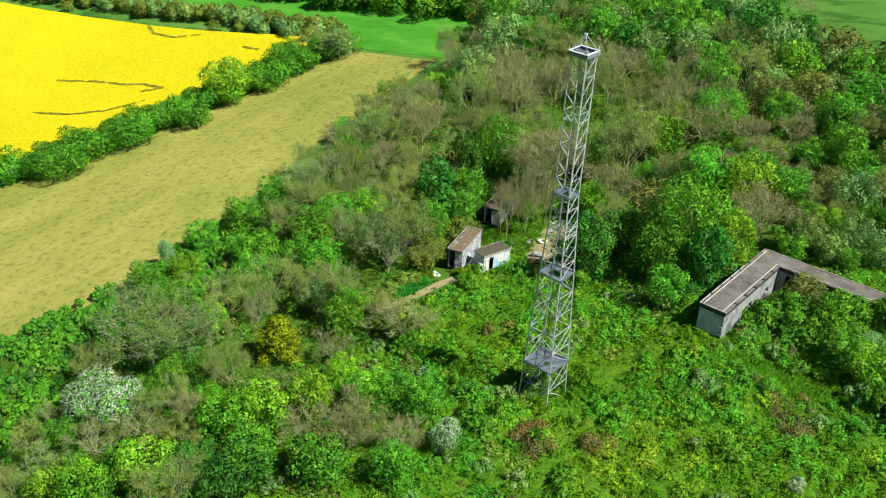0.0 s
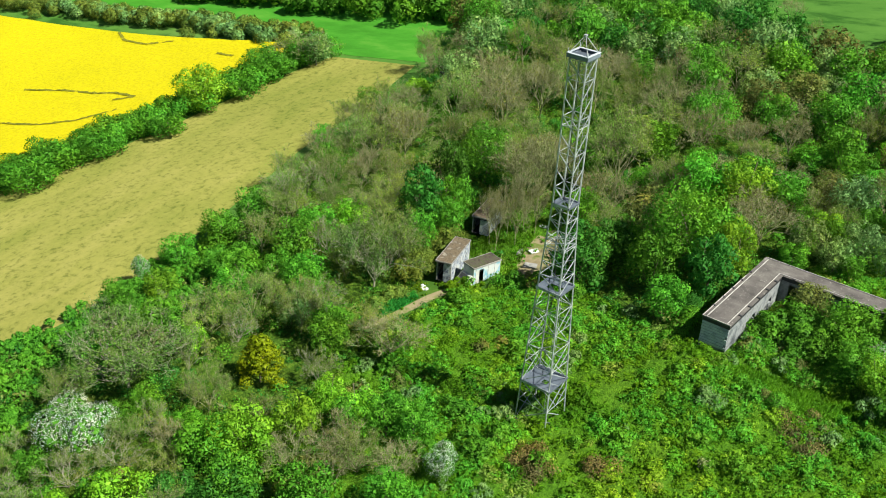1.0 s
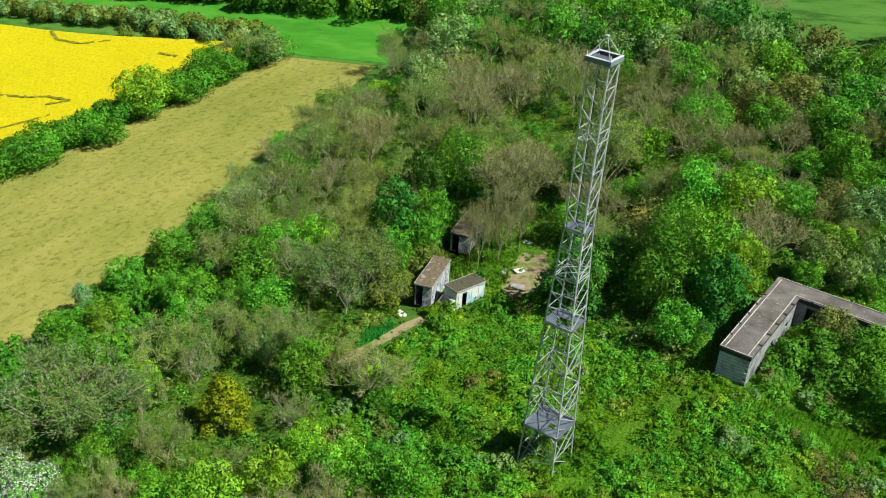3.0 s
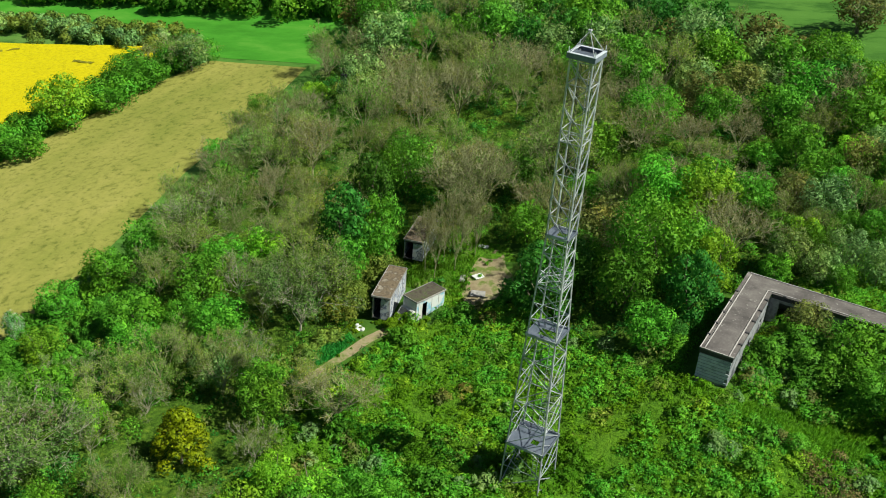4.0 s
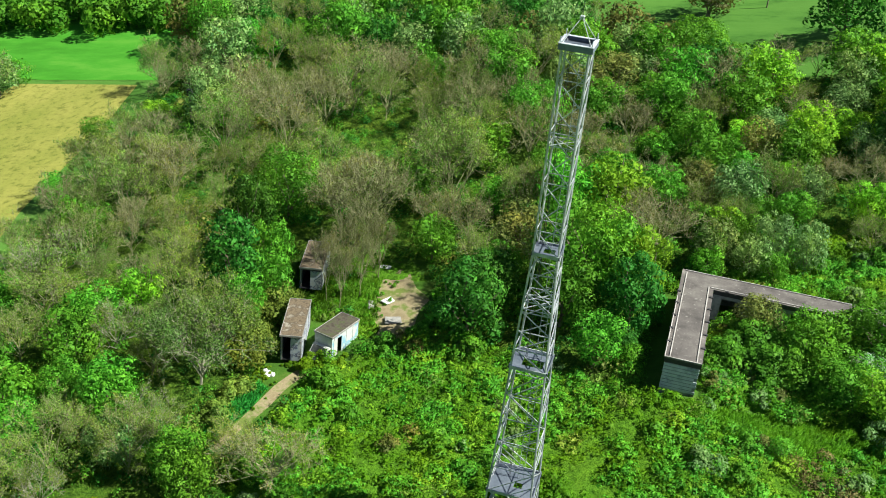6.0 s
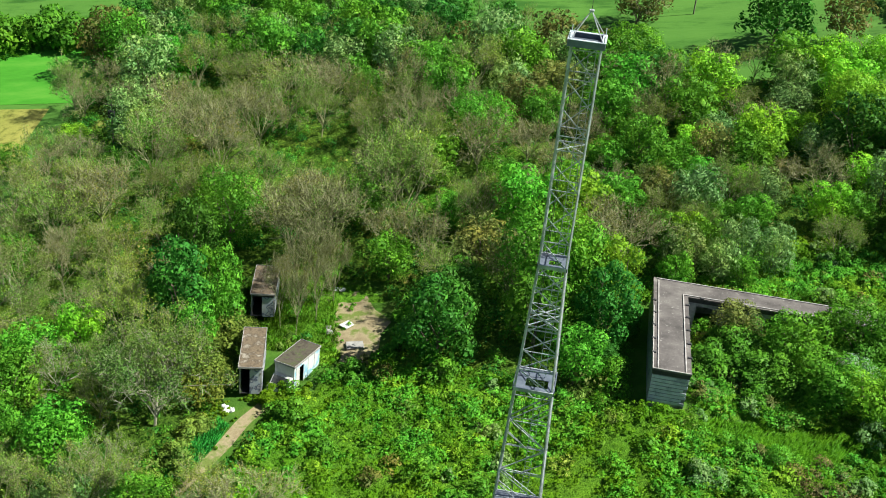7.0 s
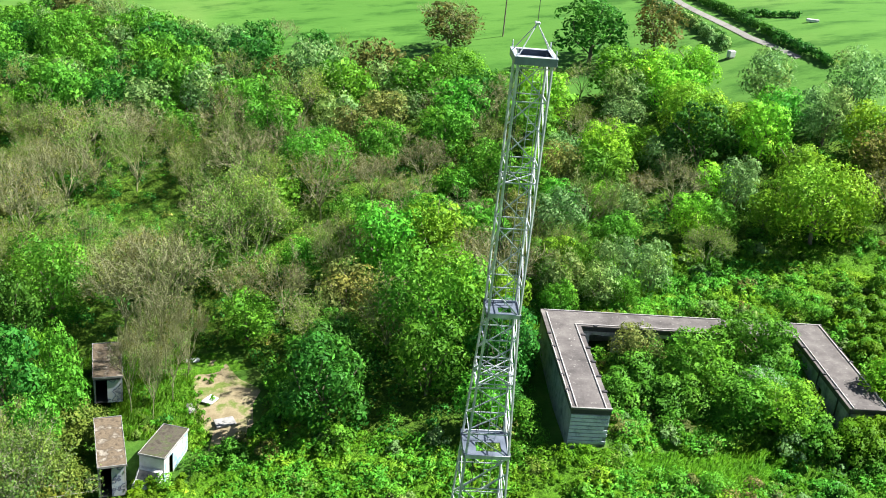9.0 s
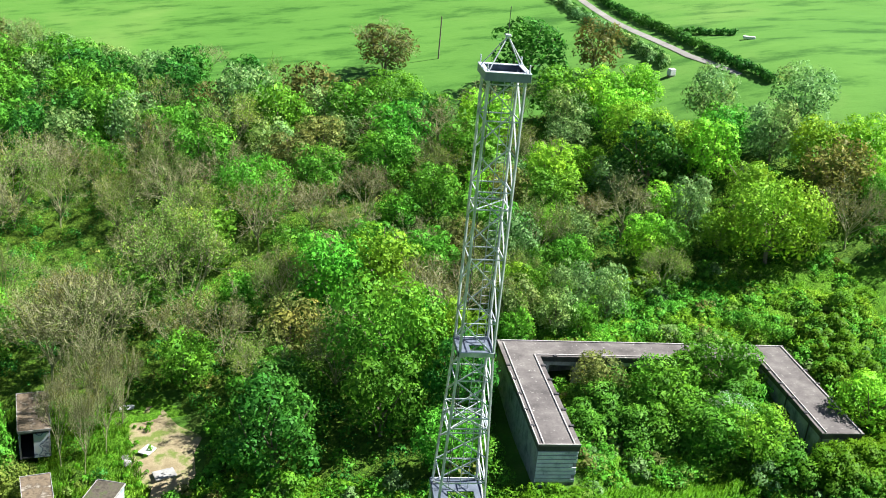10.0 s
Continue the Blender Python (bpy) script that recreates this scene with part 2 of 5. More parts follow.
# ---- ground ----
HEIGHTS = np.array([
    (0, 0, 0), (22.6, 13.8, 1.2), (20, 25, 6.4), (12, 17, 5.8), (34, 20, 6.4), (12, 31, 6.6), (-28, 15.6, -2.7),
    (-20, 31, -0.9), (-25.6, 20.6, -2.8), (-97, 75, -4), (-122, 79, -7), (-75, 70, 0), (-130, 60, -12), (22.5, 54, 8),
    (28, 68, 12.5), (-4, 65, 10), (42, 89, 21), (49, 81, 26), (11, 101, 15), (-10, 63, 5), (-54, 52, 0),
    (-53, 15, -3.5), (-37, 7, -3), (-5, -16, -1), (-29, -12, -2.5), (-30, -38, -4), (1, 33, 5)], float)
SPREAD = 28.0


def closeness(p, q):
    return np.exp(-((p[:, None] - q[None]) ** 2).sum(-1) / (2 * SPREAD**2))


PLANE = np.linalg.lstsq(np.c_[np.ones(len(HEIGHTS)), HEIGHTS[:, :2]], HEIGHTS[:, 2], rcond=None)[0]
LEFT_OVER = HEIGHTS[:, 2] - np.c_[np.ones(len(HEIGHTS)), HEIGHTS[:, :2]] @ PLANE
HILLS = np.linalg.solve(closeness(HEIGHTS[:, :2], HEIGHTS[:, :2]) + 0.25 * np.eye(len(HEIGHTS)), LEFT_OVER)


def heights(xy):
    """The ground's height at rows of x, y; the slope levels out far away."""
    xy = np.asarray(xy, float).reshape(-1, 2)
    off = xy - (0, 20)
    r = np.hypot(off[:, 0], off[:, 1])
    near = np.where(r > 150, (150 + 60 * (1 - np.exp(-np.maximum(r - 150, 0) / 60))) / np.maximum(r, 1e-6), 1.0)
    p = off * near[:, None] + (0, 20)
    mound = 2.0 * np.exp(-((p - (10.8, 15.5)) ** 2).sum(1) / 50.0)
    return PLANE[0] + p @ PLANE[1:] + closeness(p, HEIGHTS[:, :2]) @ HILLS + mound


def height(x, y):
    return float(heights([(x, y)])[0])


def sheet(name, grid, lift, mat, label, category, bumps=0.0):
    """A sheet over the ground from a grid of x, y."""
    rows, cols = grid.shape[:2]
    flat = grid.reshape(-1, 2)
    z = heights(flat) + lift
    if bumps:
        z += np.array([noise.noise(Vector((x * 0.9, y * 0.9, 3))) * bumps for x, y in flat])
    verts = np.c_[flat, z]
    faces = [(i * cols + j, i * cols + j + 1, (i + 1) * cols + j + 1, (i + 1) * cols + j)
             for i in range(rows - 1) for j in range(cols - 1)]
    ob = new(name, mesh_from(name, verts, faces, mat, True))
    return tagged(ob, label, category, kind="structure")


def spaced(lo, hi, step, far):
    inner = np.arange(lo, hi + step / 2, step)
    grow = np.cumsum(step * 1.35 ** np.arange(1, 40))
    grow = grow[grow < far]
    return np.r_[lo - grow[::-1], inner, hi + grow]


gx, gy = np.meshgrid(spaced(-260, 150, 2.5, 3000), spaced(-80, 260, 2.5, 3000))
sheet("ground", np.stack([gx, gy], -1), 0.0, GRASS, "green grassy ground of a gently sloping valley side", "ground")


def along(line, n):
    """n points evenly along a polyline."""
    line = np.array(line, float)
    d = np.r_[0, np.cumsum(np.hypot(*np.diff(line, axis=0).T))]
    s = np.linspace(0, d[-1], n)
    return np.stack([np.interp(s, d, line[:, 0]), np.interp(s, d, line[:, 1])], -1)


def loft(a, b, n, m):
    a, b = along(a, n), along(b, n)
    k = np.linspace(0, 1, m)[None, :, None]
    return a[:, None] * (1 - k) + b[:, None] * k


HAY_WEST = [(-140, -45), (-121, -3), (-112, 15), (-109, 39), (-107, 62), (-103, 77.5)]
HAY_EAST = [(-66, -75), (-64, -29), (-62, -13), (-65, 8), (-73, 38), (-76, 60), (-80, 77)]
sheet("hay_field", loft(HAY_WEST, HAY_EAST, 70, 22), 0.06, HAY, "pale straw-coloured dry grass field", "field")
RAPE_EAST = [(-142, -45), (-125, 6), (-123, 22), (-116, 43), (-114, 68), (-113, 79)]
RAPE_WEST = [(-420, -60), (-390, 0), (-360, 20), (-300, 40), (-230, 65), (-119, 80.5)]
sheet("oilseed_field", loft(RAPE_EAST, RAPE_WEST, 60, 60), 0.9, RAPE, "bright yellow flowering oilseed rape crop", "crop field", 0.25)
sheet("meadow", loft([(-62, 79.5), (-81, 79), (-101, 79), (-119, 84), (-180, 88), (-260, 78)], [(-70, 118), (-86, 108), (-106, 108), (-140, 108), (-190, 104), (-260, 98)], 60, 14), 0.05, MEADOW, "smooth emerald green meadow beyond the fields", "field")


def strip(name, line, wide, lift, mat, label, category):
    """A narrow band over the ground along a line."""
    mid = along(line, 40)
    way = np.gradient(mid, axis=0)
    way /= np.hypot(way[:, 0], way[:, 1])[:, None]
    side = np.stack([-way[:, 1], way[:, 0]], -1) * wide / 2
    return sheet(name, np.stack([mid - side, mid, mid + side], 1), lift, mat, label, category, 0.25)


TRAMPLED = surface("trampled_crop", [(0.3, (0.10, 0.11, 0.012)), (0.7, (0.26, 0.24, 0.02))], 0.8, 5.0, 0.95, bump=0.3)
for line in ([(-170, 73), (-164, 69.8), (-156, 69.8), (-150, 73.5)], [(-132, 71), (-126, 70.6)], [(-141, 45), (-136.6, 46.8), (-129.7, 46.9), (-133.3, 43.8)],
             [(-147, 26), (-138, 28.6), (-131.5, 33), (-127.5, 40.5)], [(-160, 40), (-150, 43.5), (-141, 45)]):
    strip("tramline", line, 0.75, 1.0, TRAMPLED, "dark wheel marks trampled into the yellow crop", "wheel marks")

# ---- tower ----
TOP, RING3, RING2, RING1 = 39.8, 25.3, 16.2, 5.05


def half(z):
    """The tower's half width at a height."""
    return float(np.interp(z, [0, RING1, RING2, RING3, TOP], [1.86, 1.68, 1.27, 0.88, 0.88]))


def corner(k, z, grow=0.0):
    sx, sy = ((-1, -1), (1, -1), (1, 1), (-1, 1))[k % 4]
    h = half(z) + grow
    return (sx * h, sy * h, z)


def build_tower():
    tower = thing("lattice_tower", "tall galvanised steel lattice tower with four platforms rising from bramble scrub", "tower", (0, 0, height(0, 0) - 0.1))
    for k in range(4):
        bm = bmesh.new()
        levels = [0, RING1, RING2, RING3, TOP]
        for a, b in zip(levels, levels[1:]):
            bar(bm, corner(k, a), corner(k, b), 0.155, 6)
        part("leg", bm, STEEL, tower)
        part("footing", one_box((corner(k, 0)[0] - 0.4, corner(k, 0)[1] - 0.4, -0.6), (corner(k, 0)[0] + 0.4, corner(k, 0)[1] + 0.4, 0.15), 0.04), CONCRETE, tower, "pale concrete footing")
    # bracing: horizontals and a zigzag on each face
    upper = list(np.linspace(RING3, TOP - 0.4, 9))
    middle = list(np.linspace(RING2, RING3, 7))
    lower = list(np.linspace(RING1, RING2, 6))
    foot = [0.2, 2.6, RING1]
    for k in range(4):
        for levels, size, cross in ((upper, 0.085, False), (middle, 0.09, False), (lower, 0.085, True), (foot, 0.09, True)):
            for i, (a, b) in enumerate(zip(levels, levels[1:])):
                flip = (i + k) % 2 if cross else (k + 1) % 2
                part("brace", one_bar(corner(k + flip, a), corner(k + 1 - flip, b), size), STEEL, tower)
                if cross:
                    mid = [(p + q) / 2 for p, q in zip(corner(k, a), corner(k + 1, a))]
                    part("brace", one_bar(mid, corner(k + 1 - flip, (a + b) / 2), size * 0.8), STEEL, tower)
                if cross or i % 2 == 0 or i > 5:
                    part("strut", one_bar(corner(k, b), corner(k + 1, b), size * 0.85), STEEL, tower)
    # plan bracing where the tower changes its slope
    for z in (21.0, 21.6, 33.2):
        for k in range(2):
            part("strut", one_bar(corner(k, z), corner(k + 2, z), 0.06), STEEL, tower)
        for k in range(4):
            part("strut", one_bar(corner(k, z), corner(k + 1, z), 0.08), STEEL, tower)
    # platforms with a hatch, a channel frame and a low rail
    for z, over, hatch in ((RING1, 0.10, (0.10, -0.72, 0.75, -0.10)), (RING2, 0.10, (-0.60, -0.78, 0.92, 0.20)), (RING3, 0.06, (-0.25, -0.50, 0.52, 0.15))):
        h = half(z) + over
        floor = bmesh.new()
        for lo, hi in (((-h, -h), (hatch[0], h)), ((hatch[2], -h), (h, h)), ((hatch[0], -h), (hatch[2], hatch[1])), ((hatch[0], hatch[3]), (hatch[2], h))):
            box(floor, (*lo, z), (*hi, z + 0.05))
        part("platform_floor", floor, GRATING, tower, "dark blue-grey steel grating floor")
        for k in range(4):
            a, b = corner(k, z, over), corner(k + 1, z, over)
            bm = bmesh.new()
            lo = (min(a[0], b[0]) - 0.04, min(a[1], b[1]) - 0.04, z - 0.10)
            hi = (max(a[0], b[0]) + 0.04, max(a[1], b[1]) + 0.04, z + 0.16)
            part("platform_frame", box(bm, lo, hi, 0.015), GRATING if k % 2 else STEEL, tower)
    # the tray at the top
    h = 1.10
    for k in range(4):
        sx, sy = ((0, -1), (1, 0), (0, 1), (-1, 0))[k]
        if sx:
            lo, hi = (min(sx * h, sx * (h - 0.06)), -h, TOP - 0.20), (max(sx * h, sx * (h - 0.06)), h, TOP + 0.18)
            flo, fhi = (min(sx * (h + 0.02), sx * (h - 0.24)), -h, TOP + 0.184), (max(sx * (h + 0.02), sx * (h - 0.24)), h, TOP + 0.23)
        else:
            lo, hi = (-h + 0.06, min(sy * h, sy * (h - 0.06)), TOP - 0.20), (h - 0.06, max(sy * h, sy * (h - 0.06)), TOP + 0.18)
            flo, fhi = (-h + 0.24, min(sy * (h + 0.02), sy * (h - 0.24)), TOP + 0.184), (h - 0.24, max(sy * (h + 0.02), sy * (h - 0.24)), TOP + 0.23)
        side = part("tray_side", one_box(lo, hi, 0.01), TRAY, tower, "blue-grey steel channel")
        part("tray_rim", one_box(flo, fhi, 0.01), PAINT, side, "pale flat rim of the top tray")
    part("tray_floor", one_box((-h + 0.07, -h + 0.07, TOP - 0.16), (h - 0.07, h - 0.07, TOP - 0.10)), GRATING, tower, "dark grating floor of the top tray")
    apex = (0, 0, TOP + 1.75)
    for sx, sy in ((-1, -1), (1, -1), (1, 1), (-1, 1)):
        part("apex_bar", one_bar((sx * 0.92, sy * 0.92, TOP + 0.22), apex, 0.06, 6), STEEL, tower)
        part("corner_post", one_bar((sx * 1.0, sy * 1.0, TOP + 0.2), (sx * 1.0, sy * 1.0, TOP + 0.62), 0.07, 6), PAINT, tower)
    part("apex_plate", one_box((-0.14, -0.14, TOP + 1.70), (0.14, 0.14, TOP + 1.82), 0.02), STEEL, tower)
    part("aerial_rod", one_bar((0, 0, TOP + 1.8), (0, 0, TOP + 3.1), 0.035, 6), DARK, tower, "thin dark aerial rod")
    # ladder inside the lattice
    ladder = part("ladder", one_bar((0.18, 0.45, 0.3), (0.18, 0.45, TOP - 0.2), 0.05), STEEL, tower, "steel ladder inside the lattice")
    part("ladder_rail", one_bar((0.62, 0.45, 0.3), (0.62, 0.45, TOP - 0.2), 0.05), STEEL, ladder)
    rungs = bmesh.new()
    for z in np.arange(0.6, TOP - 0.3, 0.45):
        bar(rungs, (0.18, 0.45, z), (0.62, 0.45, z), 0.035)
    tagged(part("rung", rungs, STEEL, ladder), kind="stuff")
    for x in (-0.55, -0.45):
        part("feeder_cable", one_bar((x, 0.5, 0.4), (x, 0.5, TOP - 0.3), 0.04, 5), DARK, tower, "dark feeder cable")
    return tower


build_tower()

# ---- derelict U-shaped block ----
ROOF_Z = 9.2
X0, X1, X2, X3 = 9.1, 12.4, 32.6, 36.2
Y0, Y1, Y2 = 16.6, 30.9, 34.0


BOARDING = surface("peeling_pale_boards", [(0.30, (0.20, 0.23, 0.26)), (0.45, (0.46, 0.51, 0.55)), (0.75, (0.62, 0.66, 0.68))], 1.1, 7.0, 0.85, bump=0.3)


def build_block():
    block = thing("derelict_block", "derelict U-shaped concrete block with flat felted roof, sunk in scrub", "building", (0, 0, 0))
    low, top = 1.2, ROOF_Z - 0.55
    t = 0.25

    def wall(lo, hi, openings=(), axis=0):
        """A wall with openings (from, to, sill, head) cut through along its axis."""
        marks = sorted(openings)
        at = lo[axis]
        pieces = []
        for a, b, sill, head in marks:
            pieces += [(at, a, lo[2], hi[2]), (a, b, lo[2], sill), (a, b, head, hi[2])]
            at = b
        pieces.append((at, hi[axis], lo[2], hi[2]))
        for p, q, z0, z1 in pieces:
            l2, h2 = list(lo), list(hi)
            l2[axis], h2[axis], l2[2], h2[2] = p, q, z0, z1
            if q - p > 0.01 and z1 - z0 > 0.01:
                part("wall_panel", one_box(l2, h2), CONCRETE, block, "stained pale concrete wall panel")

    def bays(a, b, step, wide, sill, head):
        return [(p - wide / 2, p + wide / 2, sill, head) for p in np.arange(a + step / 2, b - step / 4, step)]

    south = ROOF_Z - 3.1
    wall((X0 + 0.12, Y0 + 0.15, low), (X1 - 0.12, Y0 + 0.15 + t, top), (), 0)
    wall((X0 + 0.12, Y0 + 0.41, low), (X0 + 0.12 + t, Y2 - 0.15, top), (), 1)
    wall((X1 - 0.12 - t, Y0 + 0.41, low), (X1 - 0.12, Y1 + 0.1, top), bays(Y0 + 5, Y1 - 0.3, 4.6, 0.9, ROOF_Z - 2.6, ROOF_Z - 1.9), 1)
    wall((X0 + 0.4, Y2 - 0.15 - t, low), (X3 - 0.4, Y2 - 0.15, top), bays(X0 + 2, X3 - 2, 3.2, 1.5, ROOF_Z - 2.3, ROOF_Z - 1.1), 0)
    wall((X1 - 0.1, Y1 + 0.12, low), (X2 + 0.1, Y1 + 0.12 + t, top), bays(X1 + 0.4, X2 - 0.4, 3.3, 2.2, south, ROOF_Z - 0.9), 0)
    wall((X2 + 0.12, Y0 + 2.5, low), (X2 + 0.12 + t, Y1 + 0.1, top), bays(Y0 + 6.4, Y1 - 4.3, 3.1, 1.0, ROOF_Z - 2.3, ROOF_Z - 1.5), 1)
    wall((X3 - 0.12 - t, Y0 + 2.5, low), (X3 - 0.12, Y2 - 0.15, top), bays(Y0 + 3.4, Y2 - 1, 3.1, 1.3, ROOF_Z - 2.3, ROOF_Z - 1.1), 1)
    wall((X2 + 0.38, Y0 + 2.2, low), (X3 - 0.38, Y0 + 2.45, top), (), 0)
    # horizontal panel joints proud of the south gable
    for i in range(8):
        z = ROOF_Z - 0.90 - 0.34 * i
        part("panel_board", one_box((X0 + 0.10, Y0 + 0.09, z), (X1 - 0.10 - (0.3 if i in (3, 6) else 0), Y0 + 0.147, z + 0.27), 0.01), BOARDING, block, "peeling pale blue-grey horizontal board")
    # roof slabs, fascia, coping and felt
    spans = (((X0, Y0), (X1, Y2)), ((X1, Y1), (X2, Y2)), ((X2, Y0 + 2.0), (X3, Y2)))
    for lo, hi in spans:
        slab = part("roof", one_box((*lo, ROOF_Z - 0.12), (*hi, ROOF_Z), 0.0), FELT, block, "flat brown-grey felt roof with pale stains")
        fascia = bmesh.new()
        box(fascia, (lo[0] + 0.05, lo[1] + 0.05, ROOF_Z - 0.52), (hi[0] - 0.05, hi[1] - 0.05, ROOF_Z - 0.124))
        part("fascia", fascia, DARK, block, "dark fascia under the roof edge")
    w = 0.11

    def coping(lo, hi):
        part("coping", one_box((*lo, ROOF_Z + 0.004), (*hi, ROOF_Z + 0.10), 0.015), COPING, block, "thin pale coping along the roof edge")

    inset = 0.42
    coping((X0 + inset, Y0 + 0.10), (X0 + inset + w, Y2 - 0.6))
    coping((X1 - inset - w, Y0 + 0.10), (X1 - inset, Y1 + 0.3))
    coping((X0, Y0 - 0.02), (X1, Y0 + 0.09))
    coping((X1 - inset, Y1 + 0.19), (X2 + 0.3, Y1 + 0.30))
    coping((X0 + 0.3, Y2 - 0.25), (X3, Y2 - 0.14))
    coping((X2 + 0.3, Y0 + 2.05), (X2 + 0.3 + w, Y1 + 0.18))
    coping((X3 - 0.3, Y0 + 2.05), (X3 - 0.3 + w, Y2 - 0.26))
    coping((X0 + 0.005, Y0 + 0.10), (X0 + 0.10, Y2 - 6.0))
    # dark outlets on the eaves
    for y in np.arange(Y0 + 2.6, Y1 - 0.5, 2.45):
        for x in (X0 + 0.03, X1 - 0.17, X2 - 0.02, X3 - 0.14):
            if x < X2 - 1 or y > Y0 + 3:
                part("gutter_outlet", one_box((x - 0.12, y, ROOF_Z - 0.08), (x + 0.26, y + 0.22, ROOF_Z + 0.13), 0.03), DARK, block)
    for x in np.arange(X1 + 1.2, X2 - 1, 4.2):
        part("gutter_outlet", one_box((x, Y1 - 0.10, ROOF_Z - 0.06), (x + 0.3, Y1 + 0.2, ROOF_Z + 0.12), 0.03), DARK, block)
    for y in (Y0 + 4.2, Y0 + 8.4):
        part("downpipe", one_bar((X2 - 0.0, y, low), (X2 - 0.0, y, ROOF_Z - 0.1), 0.12, 8), DARK, block, "dark downpipe")
    part("floor", one_box((X0 + 0.4, Y0 + 0.6, low), (X3 - 0.4, Y2 - 0.5, low + 0.15)), CONCRETE, block)
    return block


build_block()

# ---- derelict vehicles ----

def graffiti_paint():
    n = Nodes("graffiti_wall")
    patches = n.noise(1.3, 3.0, 0.5)
    colors = n.ramp(patches, [(0.38, (0.40, 0.41, 0.41)), (0.50, (0.34, 0.38, 0.44)), (0.56, (0.05, 0.06, 0.12)), (0.62, (0.38, 0.39, 0.40)), (0.72, (0.12, 0.13, 0.17))])
    return n.finish(colors, 0.8)


def door_paint():
    n = Nodes("blue_stained_paint")
    patches = n.noise(0.8, 3.0, 0.5)
    colors = n.ramp(patches, [(0.42, (0.46, 0.49, 0.48)), (0.52, (0.16, 0.36, 0.48)), (0.66, (0.42, 0.46, 0.46))])
    return n.finish(colors, 0.8)


GRAFFITI, BLUEISH = graffiti_paint(), door_paint()
DARK_ROOF = surface("dark_mossy_roof", [(0.3, (0.035, 0.030, 0.022)), (0.5, (0.085, 0.075, 0.058)), (0.6, (0.06, 0.075, 0.03)), (0.75, (0.17, 0.155, 0.125))], 1.4, 6.0, 0.95, bump=0.5, depth=0.05)
ROOF_EDGE = surface("pale_roof_edge", [(0.3, (0.17, 0.165, 0.155)), (0.7, (0.36, 0.35, 0.33))], 1.0, 6.0, 0.9, bump=0.2)
TIMBER = surface("weathered_timber", [(0.3, (0.12, 0.10, 0.08)), (0.7, (0.27, 0.24, 0.19))], 1.2, 12.0, 0.9, bump=0.4)


LITTER_ROOF = surface("littered_roof", [(0.3, (0.055, 0.042, 0.030)), (0.46, (0.16, 0.125, 0.085)), (0.55, (0.09, 0.07, 0.05)), (0.70, (0.30, 0.27, 0.22))], 1.2, 6.0, 0.95, bump=0.5, depth=0.05)
VAN_WHITE = surface("dirty_white_panel", [(0.3, (0.30, 0.31, 0.27)), (0.5, (0.48, 0.49, 0.46)), (0.7, (0.58, 0.59, 0.57))], 0.9, 7.0, 0.6, bump=0.1, coarse_mix=0.35)
GLASS = surface("dusty_dark_glass", [(0.3, (0.015, 0.018, 0.020)), (0.7, (0.06, 0.065, 0.065))], 1.4, 8.0, 0.12, bump=0.0)
TYRE = surface("old_tyre_rubber", [(0.3, (0.012, 0.012, 0.012)), (0.7, (0.035, 0.034, 0.032))], 2.0, 12.0, 0.9, bump=0.2)
RIM = surface("rusty_rim", [(0.3, (0.10, 0.07, 0.05)), (0.7, (0.26, 0.23, 0.20))], 3.0, 12.0, 0.7, bump=0.1)


def wheel(parent, x, y, r, wide):
    """A tyre with its rim, standing on the ground at z = 0, the axle along x."""
    bm = bmesh.new()
    rings = []
    for off, rad in ((-wide / 2, r * 0.62), (-wide / 2, r * 0.92), (-wide * 0.3, r), (wide * 0.3, r), (wide / 2, r * 0.92), (wide / 2, r * 0.62)):
        rings.append([bm.verts.new((x + off, y + rad * math.cos(k * math.pi / 9), r + rad * math.sin(k * math.pi / 9))) for k in range(18)])
    for a, b in zip(rings, rings[1:]):
        for k in range(18):
            bm.faces.new((a[k], a[(k + 1) % 18], b[(k + 1) % 18], b[k]))
    made = part("wheel", bm, TYRE, parent)
    part("rim", one_bar((x - wide * 0.42, y, r), (x + wide * 0.42, y, r), r * 1.22, 14), RIM, made, "rusty steel rim")


def worn_roof(parent, wide, deep, top, over, mat, label, grime):
    """A thin roof skin, dented and lifted, under a drift of leaf litter."""
    bm = one_box((-0.03, -over, top), (wide + 0.03, deep + 0.03, top + 0.07), 0.01)
    bmesh.ops.subdivide_edges(bm, edges=list(bm.edges), cuts=5, use_grid_fill=True)
    for v in bm.verts:
        v.co.z += grime * noise.noise(Vector((v.co.x * 1.3, v.co.y * 1.1, 4 + deep)))
    return part("roof", bm, mat, parent, label)


def rails(parent, wide, deep, top, over):
    for lo, hi in (((-0.09, -over), (-0.035, deep + 0.06)), ((wide + 0.035, -over), (wide + 0.09, deep + 0.06)), ((-0.09, -over - 0.06), (wide + 0.09, -over - 0.003)), ((-0.09, deep + 0.063), (wide + 0.09, deep + 0.12))):
        part("roof_rail", one_box((*lo, top - 0.10), (*hi, top + 0.11), 0.012), ROOF_EDGE, parent, "pale edge rail of the roof")


